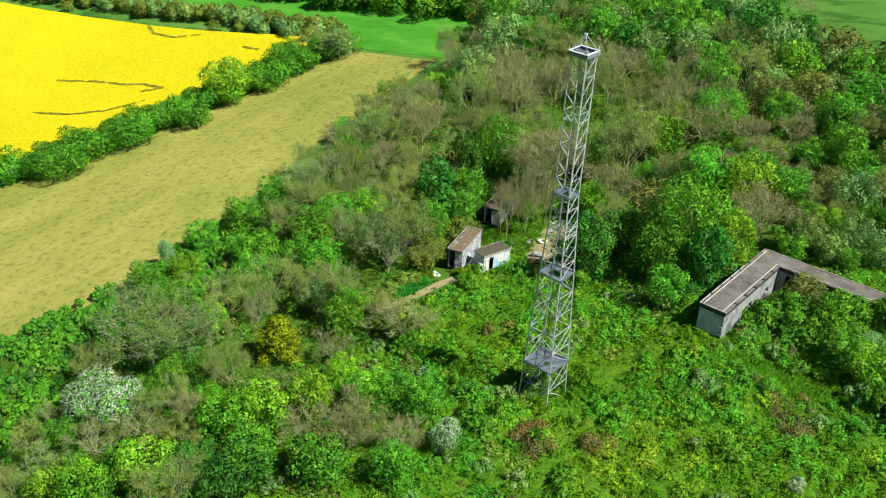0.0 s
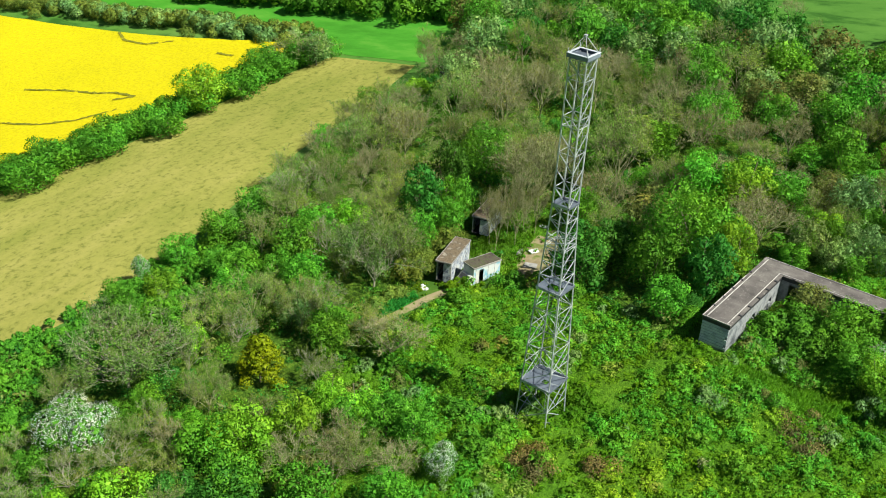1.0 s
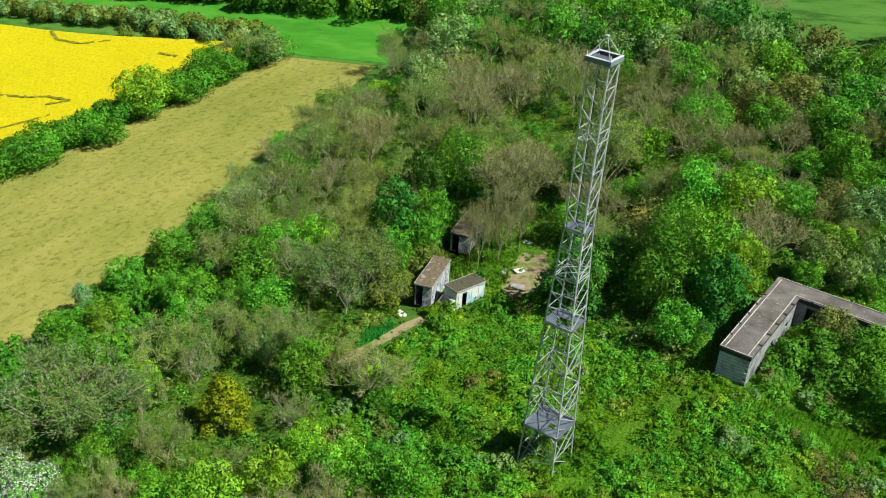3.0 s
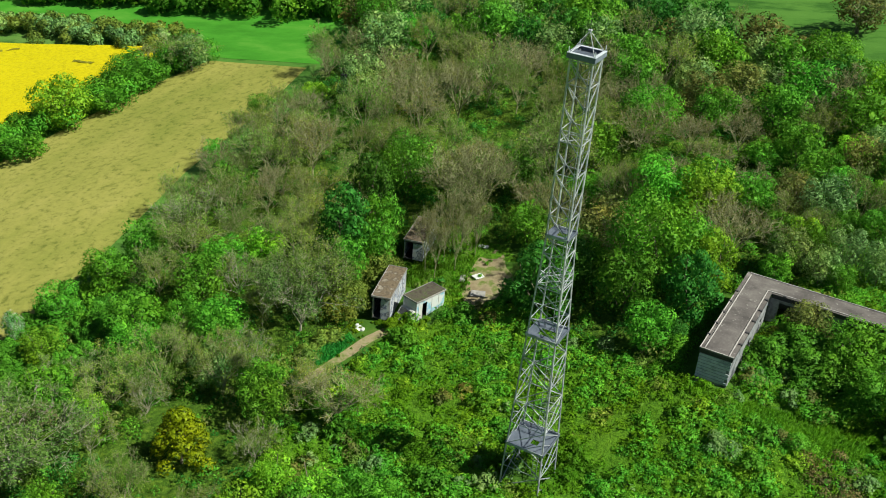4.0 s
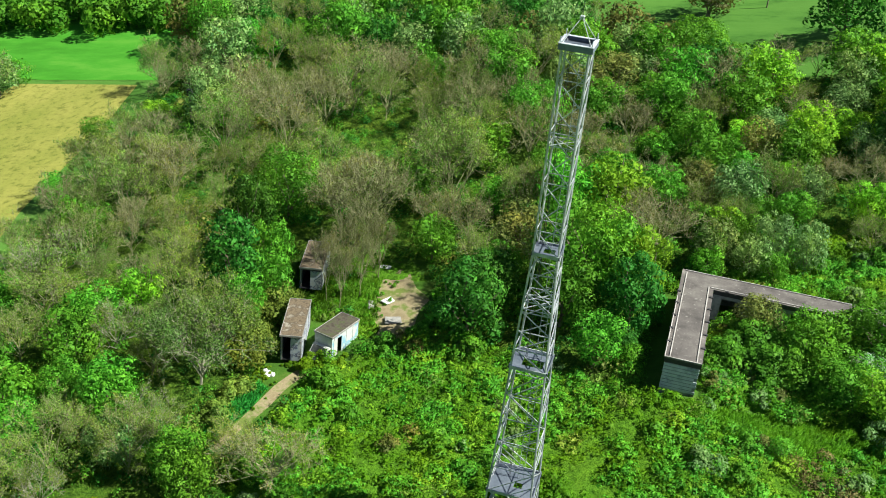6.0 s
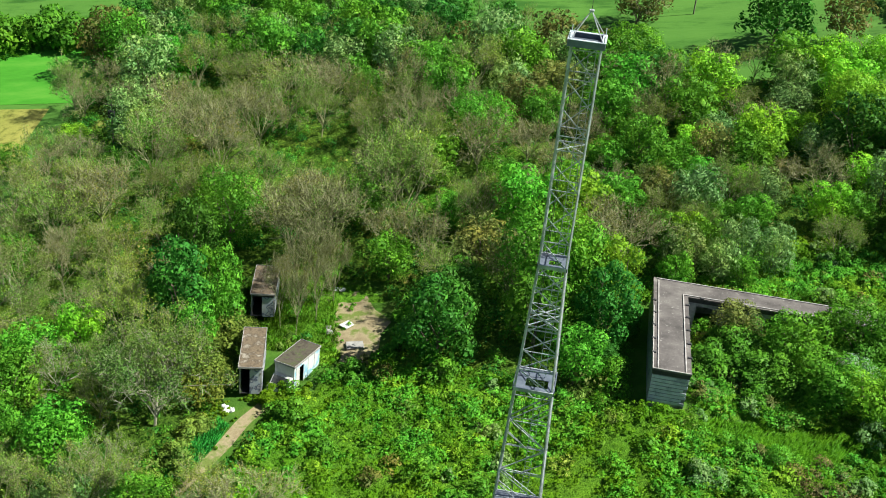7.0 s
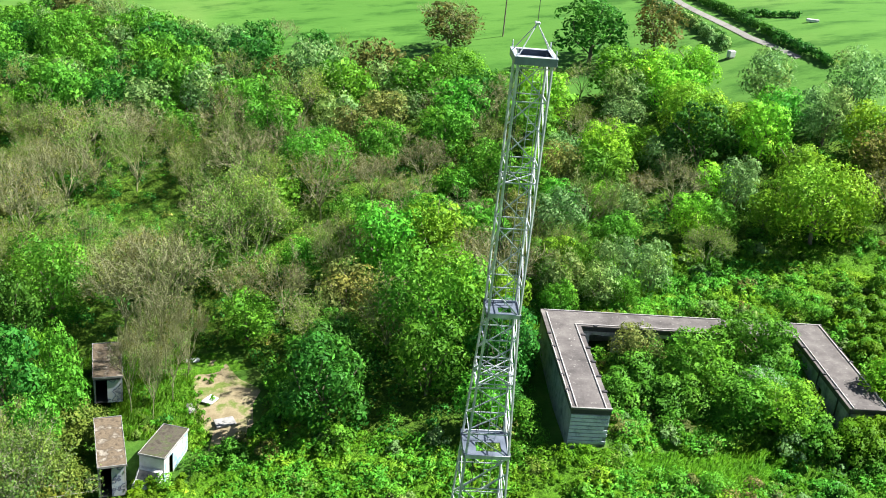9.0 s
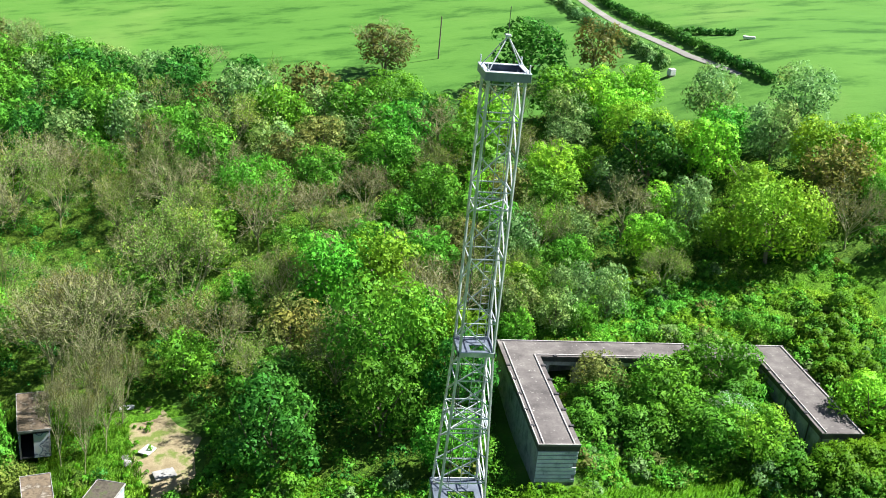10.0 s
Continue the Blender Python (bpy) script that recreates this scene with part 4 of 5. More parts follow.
TREES = {
    "deep": [(-37.3, 26.2, 3.9, 11.5), (-40.1, 36.5, 3.0, 10), (-14.9, -30.1, 3, 5.5), (-39.9, 110.8, 4.5, 8), (-25.9, 101.7, 4.5, 8), (7.0, 85.0, 4.2,
        7), (31.5, 64.3, 4.2, 9), (24.6, 100.5, 5.6, 9.5)],
        "olive": [(-54.5, 16.3, 4.5, 8), (-55.6, 27.2, 4, 8), (-57.6, 38.5, 5, 9), (-56.0, 46.8, 4.5, 8), (-32.7, -2.6, 3.0,
        7.5), (-21.5, -18.7, 2.2, 4.5), (-9.5, -18.1, 3, 6), (-11.6, 34.1, 3.4, 6.5), (-39.0, -4.4, 3.5, 7), (-40.9, -9.4, 3.5, 7), (-29.1, -20.3,
        3.0, 6), (-21.4, 53.1, 5.2, 11), (-4.9, 34.0, 3.6, 8), (28.0, 44.3, 3, 5.5), (17.0, 52.9, 3.5, 7.5), (-35.5, 17.6, 3.8, 8.5), (-35.0, 19.3,
        4.0, 6.5), (-19.0, 48.2, 5, 11)],
        "ivied": [(-40.6, -21.8, 7.2, 8.6), (-33.4, 11.5, 5.6, 9.6)],
        "bare": [(-29.6, -31.0, 3.4, 3.4), (-32.1, -35.7, 3.6, 4.2), (-34.2, -41.4, 3.6, 3.8), (-55.9,
        20.0, 5, 8.5)],
        "blossom": [(-36.5, -31.6, 4.0, 6), (-2.4, -13.9, 1.5, 4.5), (-60.9, -4.4, 1.2, 4)],
        "lime": [(-13.4, -12.8, 2.6, 5.5), (-17.6, -18.4, 2.8, 6.0), (-18.6, -12.6, 2.0, 5.0), (-21.6, -24.4, 2.8, 5.6), (-20.1, -22.8, 3.4, 6.2), (-22.4, -36.0, 3.6, 6.5), (-27.1, -40.2, 2.5, 5), (-54.3, -6.1, 2.5, 4.5), (-0.4,
        48.2, 4.2, 8), (5.2, 32.9, 3, 8), (-108.8, 46.8, 5.2, 9), (27.9, 19.9, 2.8, 5), (38.4, 22.1, 3.2, 5.5), (20.2, 66.0, 3.4, 7.5), (30.7, 83.2,
        3.8, 7), (35.4, 83.0, 3.2, 6.5), (38.4, 63.1, 3.4, 8), (39.6, 46.9, 5.4, 9.5), (49.7, 59.9, 3.4, 7), (54.4, 58.8, 3.5, 7), (-45.5, 21.0, 2.6,
        6), (-68.7, 63.7, 2.5, 3.5)],
        "gold": [(-29.1, -12.5, 2.5, 6.5)],
        "green": [(-16.1, -28.3, 3, 5.8), (-9.6, -25.2, 3.0, 6.2), (-3.4, -20.6, 2.6, 5.6), (-13.2, -14.6, 2.4, 5.6), (-22.4, -26.2, 3.2, 6.0), (-10.7, -12.3, 2.6, 6), (-7.8, -11.6, 2.4, 6), (-56.6, -10.9, 2.5, 5), (-0.9, 32.7, 5.6, 11), (14.0, 42.9,
        2.2, 5.5), (-58.3, 63.7, 3, 5), (-114.1, 68.5, 3.5, 5), (-25.8, -4.7, 2.6, 6), (-38.8, 3.4, 2.8, 6.5), (-59.4, 8.4, 3.0, 5.5), (-59.4, 0.9,
        2.8, 5), (-51.2, 1.3, 2.5, 5), (22.4, 26.1, 3.3, 5.5), (28.2, 28.2, 3.2, 6), (24.6, 21.1, 3, 5), (-48.9, 118.6, 4, 7), (-21.7, 88.6, 3.5, 7),
        (2.4, 73.4, 4, 7.5), (18.0, 38.4, 1.6, 3.8), (11.3, 40.3, 2.0, 4.5), (-9.7, 34.3, 2.6, 5.0), (-1.3, 53.6, 3, 6.5), (-6.4, 71.6, 3.4, 7), (6.9,
        64.4, 3, 7), (5.0, 51.2, 3.2, 6), (-58.7, 67.3, 3, 3.5), (-73.9, 56.2, 2.5, 4), (-69.0, 39.4, 2.4, 4.5), (-48.1, 1.5, 3.2, 6), (-46.9, 10.7,
        3.2, 6.5), (-39.2, 5.4, 3, 6)],
        "brown": [(-12.6, -18.0, 3.4, 6.2), (-9.8, -20.6, 3.0, 5.4), (-5.8, -16.6, 2.8, 4.6), (-14.6, -22.4, 2.8, 5.4), (-20.7, -0.7, 4.6, 5.2), (4.4, 113.0, 5.4, 8.2), (26.5, 55.6, 4.2, 7.5), (-28.5, 43.3, 5.2, 10), (-37.0,
        75.8, 4.5, 9), (-26.2, 78.8, 4.5, 9), (-0.4, 64.9, 3.4, 7), (-12.6, 60.4, 4.2, 9), (-17.0, 72.3, 4, 8), (-22.4, 117.8, 3.2, 5), (-55.9, 137.8,
        4.5, 6), (48.0, 47.0, 4, 7.5), (-53.7, 42.4, 5, 9), (-30.7, 40.9, 4.5, 10), (-43.3, 75.7, 5, 9)],
        "russet": [(4.6, 112.8, 4.8, 7.6), (-11.0, -23.8, 2.6, 5), (17.0, 28.2, 2.4, 5), (-7.3, 97.4, 4.2, 8), (0.1, 95.6, 3, 5.5), (33.7, 97.5, 4, 8), (49.7, 54.0, 4, 8), (15.1, 62.8, 3, 7)],
        "grey": [(11.8, 40.1, 2.4, 6), (17.5, 41.5, 2.4, 6.5), (-64.3, 77.8, 4.9, 11), (-60.5, 64.5, 4.1, 9), (-102.8, 72.7, 3.7, 7), (33.6, 54.7,
        2.6, 7), (25.3, 80.5, 3.1, 7), (45.9, 64.0, 3.4, 8), (41.8, 73.8, 3.3, 8.5), (51.1, 69.0, 4.1, 8.5), (15.7, 39.2, 2.3, 5.0), (21.2, 41.2, 2.2,
        6.0), (-11.9, 79.1, 3.3, 7.5), (-34.8, -1.9, 2.3, 5.5)],
}
# round trees standing in the field hedge
TREES["green"] += [(-108.2, 63.8, 5.6, 6), (-105.3, 54.2, 3.4, 4), (-105.3, 35.6, 3.9, 4), (-111.3, 33.2, 3.9, 4), (-111.2, 23.9, 5.5, 5.0), (-113.2, 17.7, 5.5, 5.0), (-111.4, 9.9, 5.7, 5.0)]
TREES["olive"] += [(-104.7, 72.2, 5.9, 8), (-110.4, 70.6, 4.3, 6)]
for kind, rows in TREES.items():
    for row in rows:
        plant(kind, *row)


# bare trees about the second trailer, and tall trees beside the first
for x, y, r, t in ((-27.0, 40.0, 5.4, 11.5), (-26.6, 32.0, 2.2, 9.5), (-27.6, 29.4, 1.7, 8.5), (-25.6, 34.6, 2.6, 10), (-24.2, 30.6, 1.9, 9), (-25.4, 27.6, 1.6, 8), (-23.4, 34.2, 2.0, 8.5)):
    plant("brown", x, y, r, t)
for x, y, r, t in ((-33.6, 21.5, 2.4, 7.5), (-32.8, 26.5, 2.3, 7.0), (-35.5, 31.5, 2.6, 8.0)):
    plant("green", x, y, r, t)


for x, y, r, t in ((5.0, 27.5, 3.2, 8.5), (5.0, 22.6, 1.6, 3.2), (-1.5, 26.5, 3.4, 8.0), (-12.0, 27.6, 2.4, 4.0), (-9.6, 30.8, 3.4, 6.0)):
    plant("deep" if x > 4.6 or x < -9 else "green", x, y, r, t)


def inside(x, y, ring):
    hit = False
    for (x0, y0), (x1, y1) in zip(ring, ring[1:] + ring[:1]):
        if (y0 > y) != (y1 > y) and x < (x1 - x0) * (y - y0) / (y1 - y0) + x0:
            hit = not hit
    return hit


WOOD = [(-58, -60), (-62, -30), (-59, -12), (-61, 8), (-68, 38), (-71, 60), (-75, 76), (-80, 98), (-80, 130), (-62, 140), (-38, 117),
        (-18, 103), (2, 97), (12, 89), (25, 88), (31, 80), (35, 71), (46, 67), (57, 58), (72, 44), (85, 10), (60, -20), (20, -60)]
SCRUB = [(-20, -22), (-24, -4), (-24, 8), (-23, 16), (-19.5, 22), (-14, 25), (-3, 21), (7, 17), (8, 36), (14, 37), (15, 46), (24, 50), (42, 47), (62, 40), (62, -30), (10, -50), (-10, -40)]
FIELD_EDGE = [(-61.5, -12), (-51, -10), (-49, 2), (-56, 13), (-66, 14)]
NETTLES = [(-68, -30), (-63, -16), (-52, -15), (-49, -26), (-43, -33), (-38, -42), (-45, -60), (-68, -60)]
LUSH = [(13.4, 15.4), (15.2, 16.4), (20, 17.6), (26.5, 18.4), (28, 15.5), (24, 12.6), (19, 13.4), (15, 13.6)]
CLEARING = [(-29.2, 3), (-26.4, 3), (-25.2, 11), (-24.0, 16), (-26, 18), (-29.5, 16)]
YARD = [(-20.3, 23), (-17.2, 22.6), (-15.8, 28), (-16.4, 33), (-20, 38), (-25, 38), (-26.5, 30), (-23.6, 26.4)]
HUTS = [(-31.5, 15.5), (-25.2, 17.2), (-22.6, 18.4), (-20.9, 23.6), (-23.5, 25), (-26.5, 26), (-28, 30), (-26.5, 38.5), (-34, 38.5), (-33, 30), (-31.5, 26)]


def free(x, y, radius, gap=0.62):
    return all((x - a) ** 2 + (y - b) ** 2 > (gap * (radius + r)) ** 2 for a, b, r in PLACED)


def mixture(x, y):
    """Which kinds grow where."""
    drift = noise.noise(Vector((x * 0.035, y * 0.035, 1.7)))
    if x < -20 and 22 < y < 85:
        names = ["olive", "green", "olive", "brown", "olive", "brown", "olive", "brown", "green"]
    elif y > 85 and x < 10:
        names = ["green", "grey", "green", "olive", "green", "deep", "russet"]
    elif x < 12 and y > 34:
        names = ["olive", "green", "brown", "olive", "green", "brown", "green", "russet", "grey"]
    elif x >= 12 and y > 34:
        names = ["lime", "green", "olive", "lime", "green", "brown", "grey", "lime", "green"]
    elif x < -22:
        names = ["olive", "green", "olive", "bare", "green", "brown", "olive", "lime", "green"]
    else:
        names = ["green", "deep", "green", "olive"]
    k = rng.random() * 0.75 + (drift * 0.5 + 0.5) * 0.25
    return names[min(len(names) - 1, int(k * len(names)))]


for _ in range(9000):
    x, y = rng.uniform(-95, 90), rng.uniform(-62, 150)
    if not inside(x, y, WOOD) or inside(x, y, SCRUB) or inside(x, y, CLEARING) or inside(x, y, YARD) or inside(x, y, HUTS) or math.hypot(x - -61.8, y - 60.2) < 5.5:
        continue
    if X0 - 2.5 < x < X3 + 2.5 and Y0 - 3 < y < Y2 + 2.5 or math.hypot(x, y) < 12:
        continue
    if math.hypot(x + 35, y - 64) < 5 or math.hypot(x + 34, y - 57) < 4.5:
        continue
    kind = mixture(x, y)
    radius = rng.uniform(2.5, 4.6) if y < 62 else rng.uniform(2.8, 4.8)
    if -17 < x < -10.5 and 21 < y < 37 or x > 56 or y < -46 or inside(x, y, FIELD_EDGE) or inside(x, y, NETTLES):
        continue
    if x < -20 and y < 16 or x > 8 and 36 < y < 60:
        radius *= 0.72
    if math.hypot(x + 29.1, y + 12.5) < 6.5 or math.hypot(x + 25.5, y + 18.0) < 6.0:
        continue
    if any(inside(x + dx, y + dy, ring) for dx, dy in ((1.6, 0), (-1.6, 0), (0, 1.6), (0, -1.6)) for ring in (CLEARING, YARD, HUTS)):
        continue
    if free(x, y, radius, 0.60):
        plant(kind, x, y, radius, (radius * rng.uniform(1.75, 2.3) + 0.3) * (0.82 if x > -8 and y > 58 else 1.0))


for (kind, name), (mat, arrays) in FAR.items():
    tagged(new("far_wood", quads_mesh("far_wood_" + name, np.concatenate(arrays), mat)), "distant woodland " + name + " of " + {"trunks": "grey-brown bark", "crowns": "mixed spring leaf"}[name], "woodland", kind="stuff")


# ---- hedges and scrub ----
def stuff(name, quads, mat, label, category):
    return tagged(new(name, quads_mesh(name, quads, mat)), label, category, kind="stuff")


def hedge(line, wide, tall, mat, label, density=26, leaf=0.30, step=1.3):
    pts = along(line, int(np.hypot(*np.diff(np.array(line, float), axis=0).T).sum() / step) + 2)
    lobes = []
    for x, y in pts:
        for _ in range(2):
            r = rng.uniform(0.35, 0.62) * tall * 0.8
            px, py = x + rng.normal() * wide * 0.3, y + rng.normal() * wide * 0.3
            lobes.append((px, py, height(px, py) + tall * rng.uniform(0.25, 0.62), r, 1.0))
    stuff("hedgerow", lobe_leaves(lobes, int(len(lobes) * density * tall), leaf), LEAF[mat], label, "hedge")


hedge([(-150, -40), (-128, -8), (-119, 12), (-117, 32), (-112, 52), (-109, 76)], 8, 4.4, "green", "thick green hedge between two fields", 60, 0.22)
hedge([(-148, -40), (-124, -8), (-114, 14), (-112, 34), (-108, 55), (-105, 76)], 7, 4.8, "green", "thick hedgerow of green shrubs between two fields", 60, 0.22)
hedge([(-118, 84), (-150, 84), (-190, 80), (-240, 70)], 6, 3.8, "olive", "hedge of olive-green trees behind the yellow crop", 60, 0.26)
hedge([(-120, 82), (-160, 84), (-205, 78)], 5, 3.6, "grey", "pale grey-green hedge behind the yellow crop", 60, 0.26)
hedge([(-70, 104), (-105, 104), (-150, 103), (-210, 98)], 8, 5.5, "green", "tree line along the far side of a meadow", 30, 0.45)


def clumps(count, ring, keep, tall, mat, name, label, per, leaf, power=1.0):
    """Low shrubs over an area as one mass of leaves."""
    lobes = []
    xs = np.array(ring)
    while len(lobes) < count:
        x, y = rng.uniform(xs[:, 0].min(), xs[:, 0].max()), rng.uniform(xs[:, 1].min(), xs[:, 1].max())
        if not inside(x, y, ring) or not keep(x, y):
            continue
        t = tall * rng.uniform(0.55, 1.25) * (0.8 + 0.5 * noise.noise(Vector((x * 0.12, y * 0.12, 5))))
        r = t * rng.uniform(0.5, 0.75)
        lobes.append((x, y, height(x, y) + t - r * 0.9, r, 0.9))
    return stuff(name, lobe_leaves(lobes, count * per, leaf, 0.6, 0.6, 0.4), LEAF[mat], label, "undergrowth")


def bushes(count, ring, keep, low, high, mat, name, label, per, leaf, spread=0.52, spacing=0.0):
    """Rounded shrubs of several lobes, standing apart, as one mass of leaves."""
    lobes = []
    xs = np.array(ring)
    made = 0
    lo, hi = xs.min(0), xs.max(0)
    if spacing:
        gx, gy = np.meshgrid(np.arange(lo[0], hi[0], spacing), np.arange(lo[1], hi[1], spacing))
        spots = np.c_[gx.ravel(), gy.ravel()] + rng.uniform(-0.45, 0.45, (gx.size, 2)) * spacing
    else:
        spots = rng.uniform(lo, hi, (60000, 2))
    for x, y in spots.tolist():
        if made >= count:
            break
        if not inside(x, y, ring) or not keep(x, y):
            continue
        made += 1
        tall = low + (high - low) * rng.random() ** 1.6
        wide = tall * spread * rng.uniform(0.8, 1.2)
        for k in range(6):
            ang = k * 1.2566 + rng.uniform(-0.4, 0.4)
            off = 0.0 if k == 5 else wide * rng.uniform(0.45, 0.85)
            r = wide * rng.uniform(0.36, 0.56)
            px, py = x + math.cos(ang) * off, y + math.sin(ang) * off
            top = tall * (1.0 if k == 5 else rng.uniform(0.55, 0.9))
            lobes.append((px, py, height(px, py) + top - r, r, 0.95))
    return stuff(name, full_crown(lobes, made * per, leaf, 0.7), LEAF[mat], label, "undergrowth")


def open_ground(x, y):
    if inside(x, y, CLEARING) or inside(x, y, YARD) or inside(x, y, HUTS) or inside(x, y, LUSH) or math.hypot(x, y) < 1.2:
        return False
    return not ((X0 - 1.9 < x < X1 + 0.6 and Y0 - 0.7 < y < Y2 + 1) or (X0 < x < X3 + 1 and Y1 - 0.6 < y < Y2 + 1) or (X2 - 0.8 < x < X3 + 1 and Y0 + 1.4 < y < Y2))


def patchy(seed, cut):
    return lambda x, y: open_ground(x, y) and noise.noise(Vector((x * 0.09, y * 0.09, seed))) > cut


def under_trees(x, y):
    return open_ground(x, y) and not inside(x, y, SCRUB) and y < 112


floor_x, floor_y = np.meshgrid(np.arange(-82, 86, 1.6), np.arange(-60, 140, 1.6))
cells = np.stack([floor_x, floor_y], -1)
keep = np.array([[inside(x + 0.8, y + 0.8, WOOD) for x, y in row] for row in cells])
rows, cols = keep.shape
floor_verts = np.c_[cells.reshape(-1, 2), heights(cells.reshape(-1, 2)) + 0.04]
floor_faces = [(i * cols + j, i * cols + j + 1, (i + 1) * cols + j + 1, (i + 1) * cols + j) for i in range(rows - 1) for j in range(cols - 1) if keep[i, j]]
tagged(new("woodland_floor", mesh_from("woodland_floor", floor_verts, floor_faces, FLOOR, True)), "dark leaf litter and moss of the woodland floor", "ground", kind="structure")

def carpet(name, ring, keep_out, low, high, cell, mat, label):
    """A continuous lumpy skin of low growth over an area."""
    xs = np.array(ring)
    px, py = np.meshgrid(np.arange(xs[:, 0].min(), xs[:, 0].max(), cell), np.arange(xs[:, 1].min(), xs[:, 1].max(), cell))
    pts = np.stack([px, py], -1)
    m, k = px.shape
    flat = pts.reshape(-1, 2)
    lump = np.array([abs(noise.noise(Vector((x * 0.55, y * 0.55, 2.5)))) + 0.5 * abs(noise.noise(Vector((x * 1.3, y * 1.3, 7.5)))) for x, y in flat])
    z = heights(flat) + low + (high - low) * np.clip(1.0 - 1.6 * lump, 0, 1)
    shift = rng.uniform(-0.3, 0.3, (len(flat), 2)) * cell
    inside_ = np.array([[inside(x + cell / 2, y + cell / 2, ring) and keep_out(x + cell / 2, y + cell / 2) for x, y in row] for row in pts])
    around = np.zeros((m + 1, k + 1), bool)
    around[1:, 1:] = inside_
    whole = (around[:-1, :-1] & around[:-1, 1:] & around[1:, :-1] & around[1:, 1:]).reshape(-1)
    z = np.where(whole, z, heights(flat) - 0.25)
    faces = [(i * k + j, i * k + j + 1, (i + 1) * k + j + 1, (i + 1) * k + j) for i in range(m - 1) for j in range(k - 1) if inside_[i, j]]
    return tagged(new(name, mesh_from(name, np.c_[flat + shift, z], faces, mat, True)), label, "undergrowth", kind="stuff")


carpet("scrub", SCRUB, open_ground, 0.15, 0.95, 0.6, SCRUB_LEAF, "dense carpet of bright green bramble")
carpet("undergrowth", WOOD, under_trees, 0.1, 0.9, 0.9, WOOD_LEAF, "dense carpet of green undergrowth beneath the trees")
carpet("weeds", [(-33, 15), (-16, 15), (-16, 39), (-33, 39)], lambda x, y: (inside(x, y, HUTS) or inside(x, y, YARD)) and not (-29.8 < x < -24.8 and 16.8 < y < 26) and not (-25.6 < x < -21 and 18.5 < y < 25) and not (-33.5 < x < -27.6 and 30.4 < y < 38.5) and not (-20.6 < x < -16.6 and 22 < y < 33) and not (-22.4 < x < -16.6 and 26 < y < 34), 0.05, 0.45, 0.5, SCRUB_LEAF, "carpet of low weeds about the old vehicles")
near = lambda keep_: (lambda x, y: x < 47 and y > max(-31, -26.5 + 0.62 * (x + 6)) and keep_(x, y))
bushes(3000, SCRUB, near(open_ground), 0.8, 1.5, "bramble", "scrub", "sea of bright green bramble bushes", 150, 0.092, 0.85, 1.4)
bushes(800, SCRUB, near(patchy(2.0, -0.15)), 0.9, 1.8, "green", "scrub", "clumps of mid-green shrubs in the scrub", 180, 0.092, 0.75)
bushes(420, SCRUB, near(patchy(9.0, -0.05)), 0.9, 1.6, "lime", "scrub", "clumps of yellow-green shrubs in the scrub", 165, 0.092, 0.75)
bushes(200, SCRUB, near(patchy(31.0, 0.05)), 0.9, 1.6, "olive", "scrub", "olive-tinted shrubs in the scrub", 165, 0.085, 0.75)
bushes(90, SCRUB, near(patchy(21.0, 0.05)), 1.0, 2.2, "grey", "scrub", "soft grey-green shrubs in the scrub", 220, 0.092)
bushes(60, SCRUB, near(open_ground), 1.8, 3.0, "green", "scrub", "taller green shrubs standing out of the scrub", 380, 0.11)
bushes(30, [(-3.6, -1.0), (-1.2, 2.2), (2.2, 2.4), (3.6, 0.6), (3.4, 4.6), (-3.4, 4.6)], lambda x, y: 2.4 < math.hypot(x, y), 1.4, 2.6, "bramble", "scrub", "tall bramble crowding the tower's feet", 300, 0.085)
DEAD = [(2.9, -6.6, 1.6), (5.1, -7.7, 1.3), (9.9, -4.6, 1.4), (23.2, 11.4, 2.2), (24.6, 10.0, 2.0)]
clumps(90, SCRUB, lambda x, y: any(math.hypot(x - a, y - b) < r for a, b, r in DEAD), 1.7, "dead", "scrub", "patches of dead brown bramble in the scrub", 130, 0.095)
bushes(70, SCRUB, near(patchy(14.0, 0.2)), 1.0, 2.0, "russet", "scrub", "bronze-leaved shrubs in the scrub", 170, 0.09)
# The next two masses take darker leaf colours to paint shade between trees.
clumps(2300, WOOD, under_trees, 1.7, "deep", "undergrowth", "undergrowth beneath the trees, coloured dark green for shade in gaps", 70, 0.13)
clumps(1700, WOOD, under_trees, 1.7, "green", "undergrowth", "green bramble undergrowth beneath the trees", 70, 0.14)
clumps(300, WOOD, under_trees, 2.0, "russet", "undergrowth", "brownish brushwood beneath the trees", 38, 0.2)
clumps(160, [(X0 - 4, Y0 - 4), (X3 + 4, Y0 - 4), (X3 + 4, Y2 + 4), (X0 - 4, Y2 + 4)], open_ground, 2.0, "green", "scrub", "green shrubs pressing against the derelict walls", 170, 0.10)
bushes(40, [(X1 + 0.4, Y0 - 1), (X2 - 0.6, Y0 - 1), (X2 - 0.6, Y1 - 0.4), (X1 + 0.4, Y1 - 0.4)], lambda x, y: open_ground(x, y) and (y > 21 or x > 21) and x < X2 - 2.4, 2.2, 4.6, "green", "scrub", "tall bright shrubs filling the courtyard", 620, 0.115)
bushes(20, [(X2 - 0.6, Y0 - 1.0), (X3 + 1.8, Y0 - 1.0), (X3 + 1.8, Y0 + 1.4), (X2 - 0.6, Y0 + 1.4)], open_ground, 2.6, 4.0, "bramble", "scrub", "tall shrubs growing over the end of the wing", 700, 0.105)
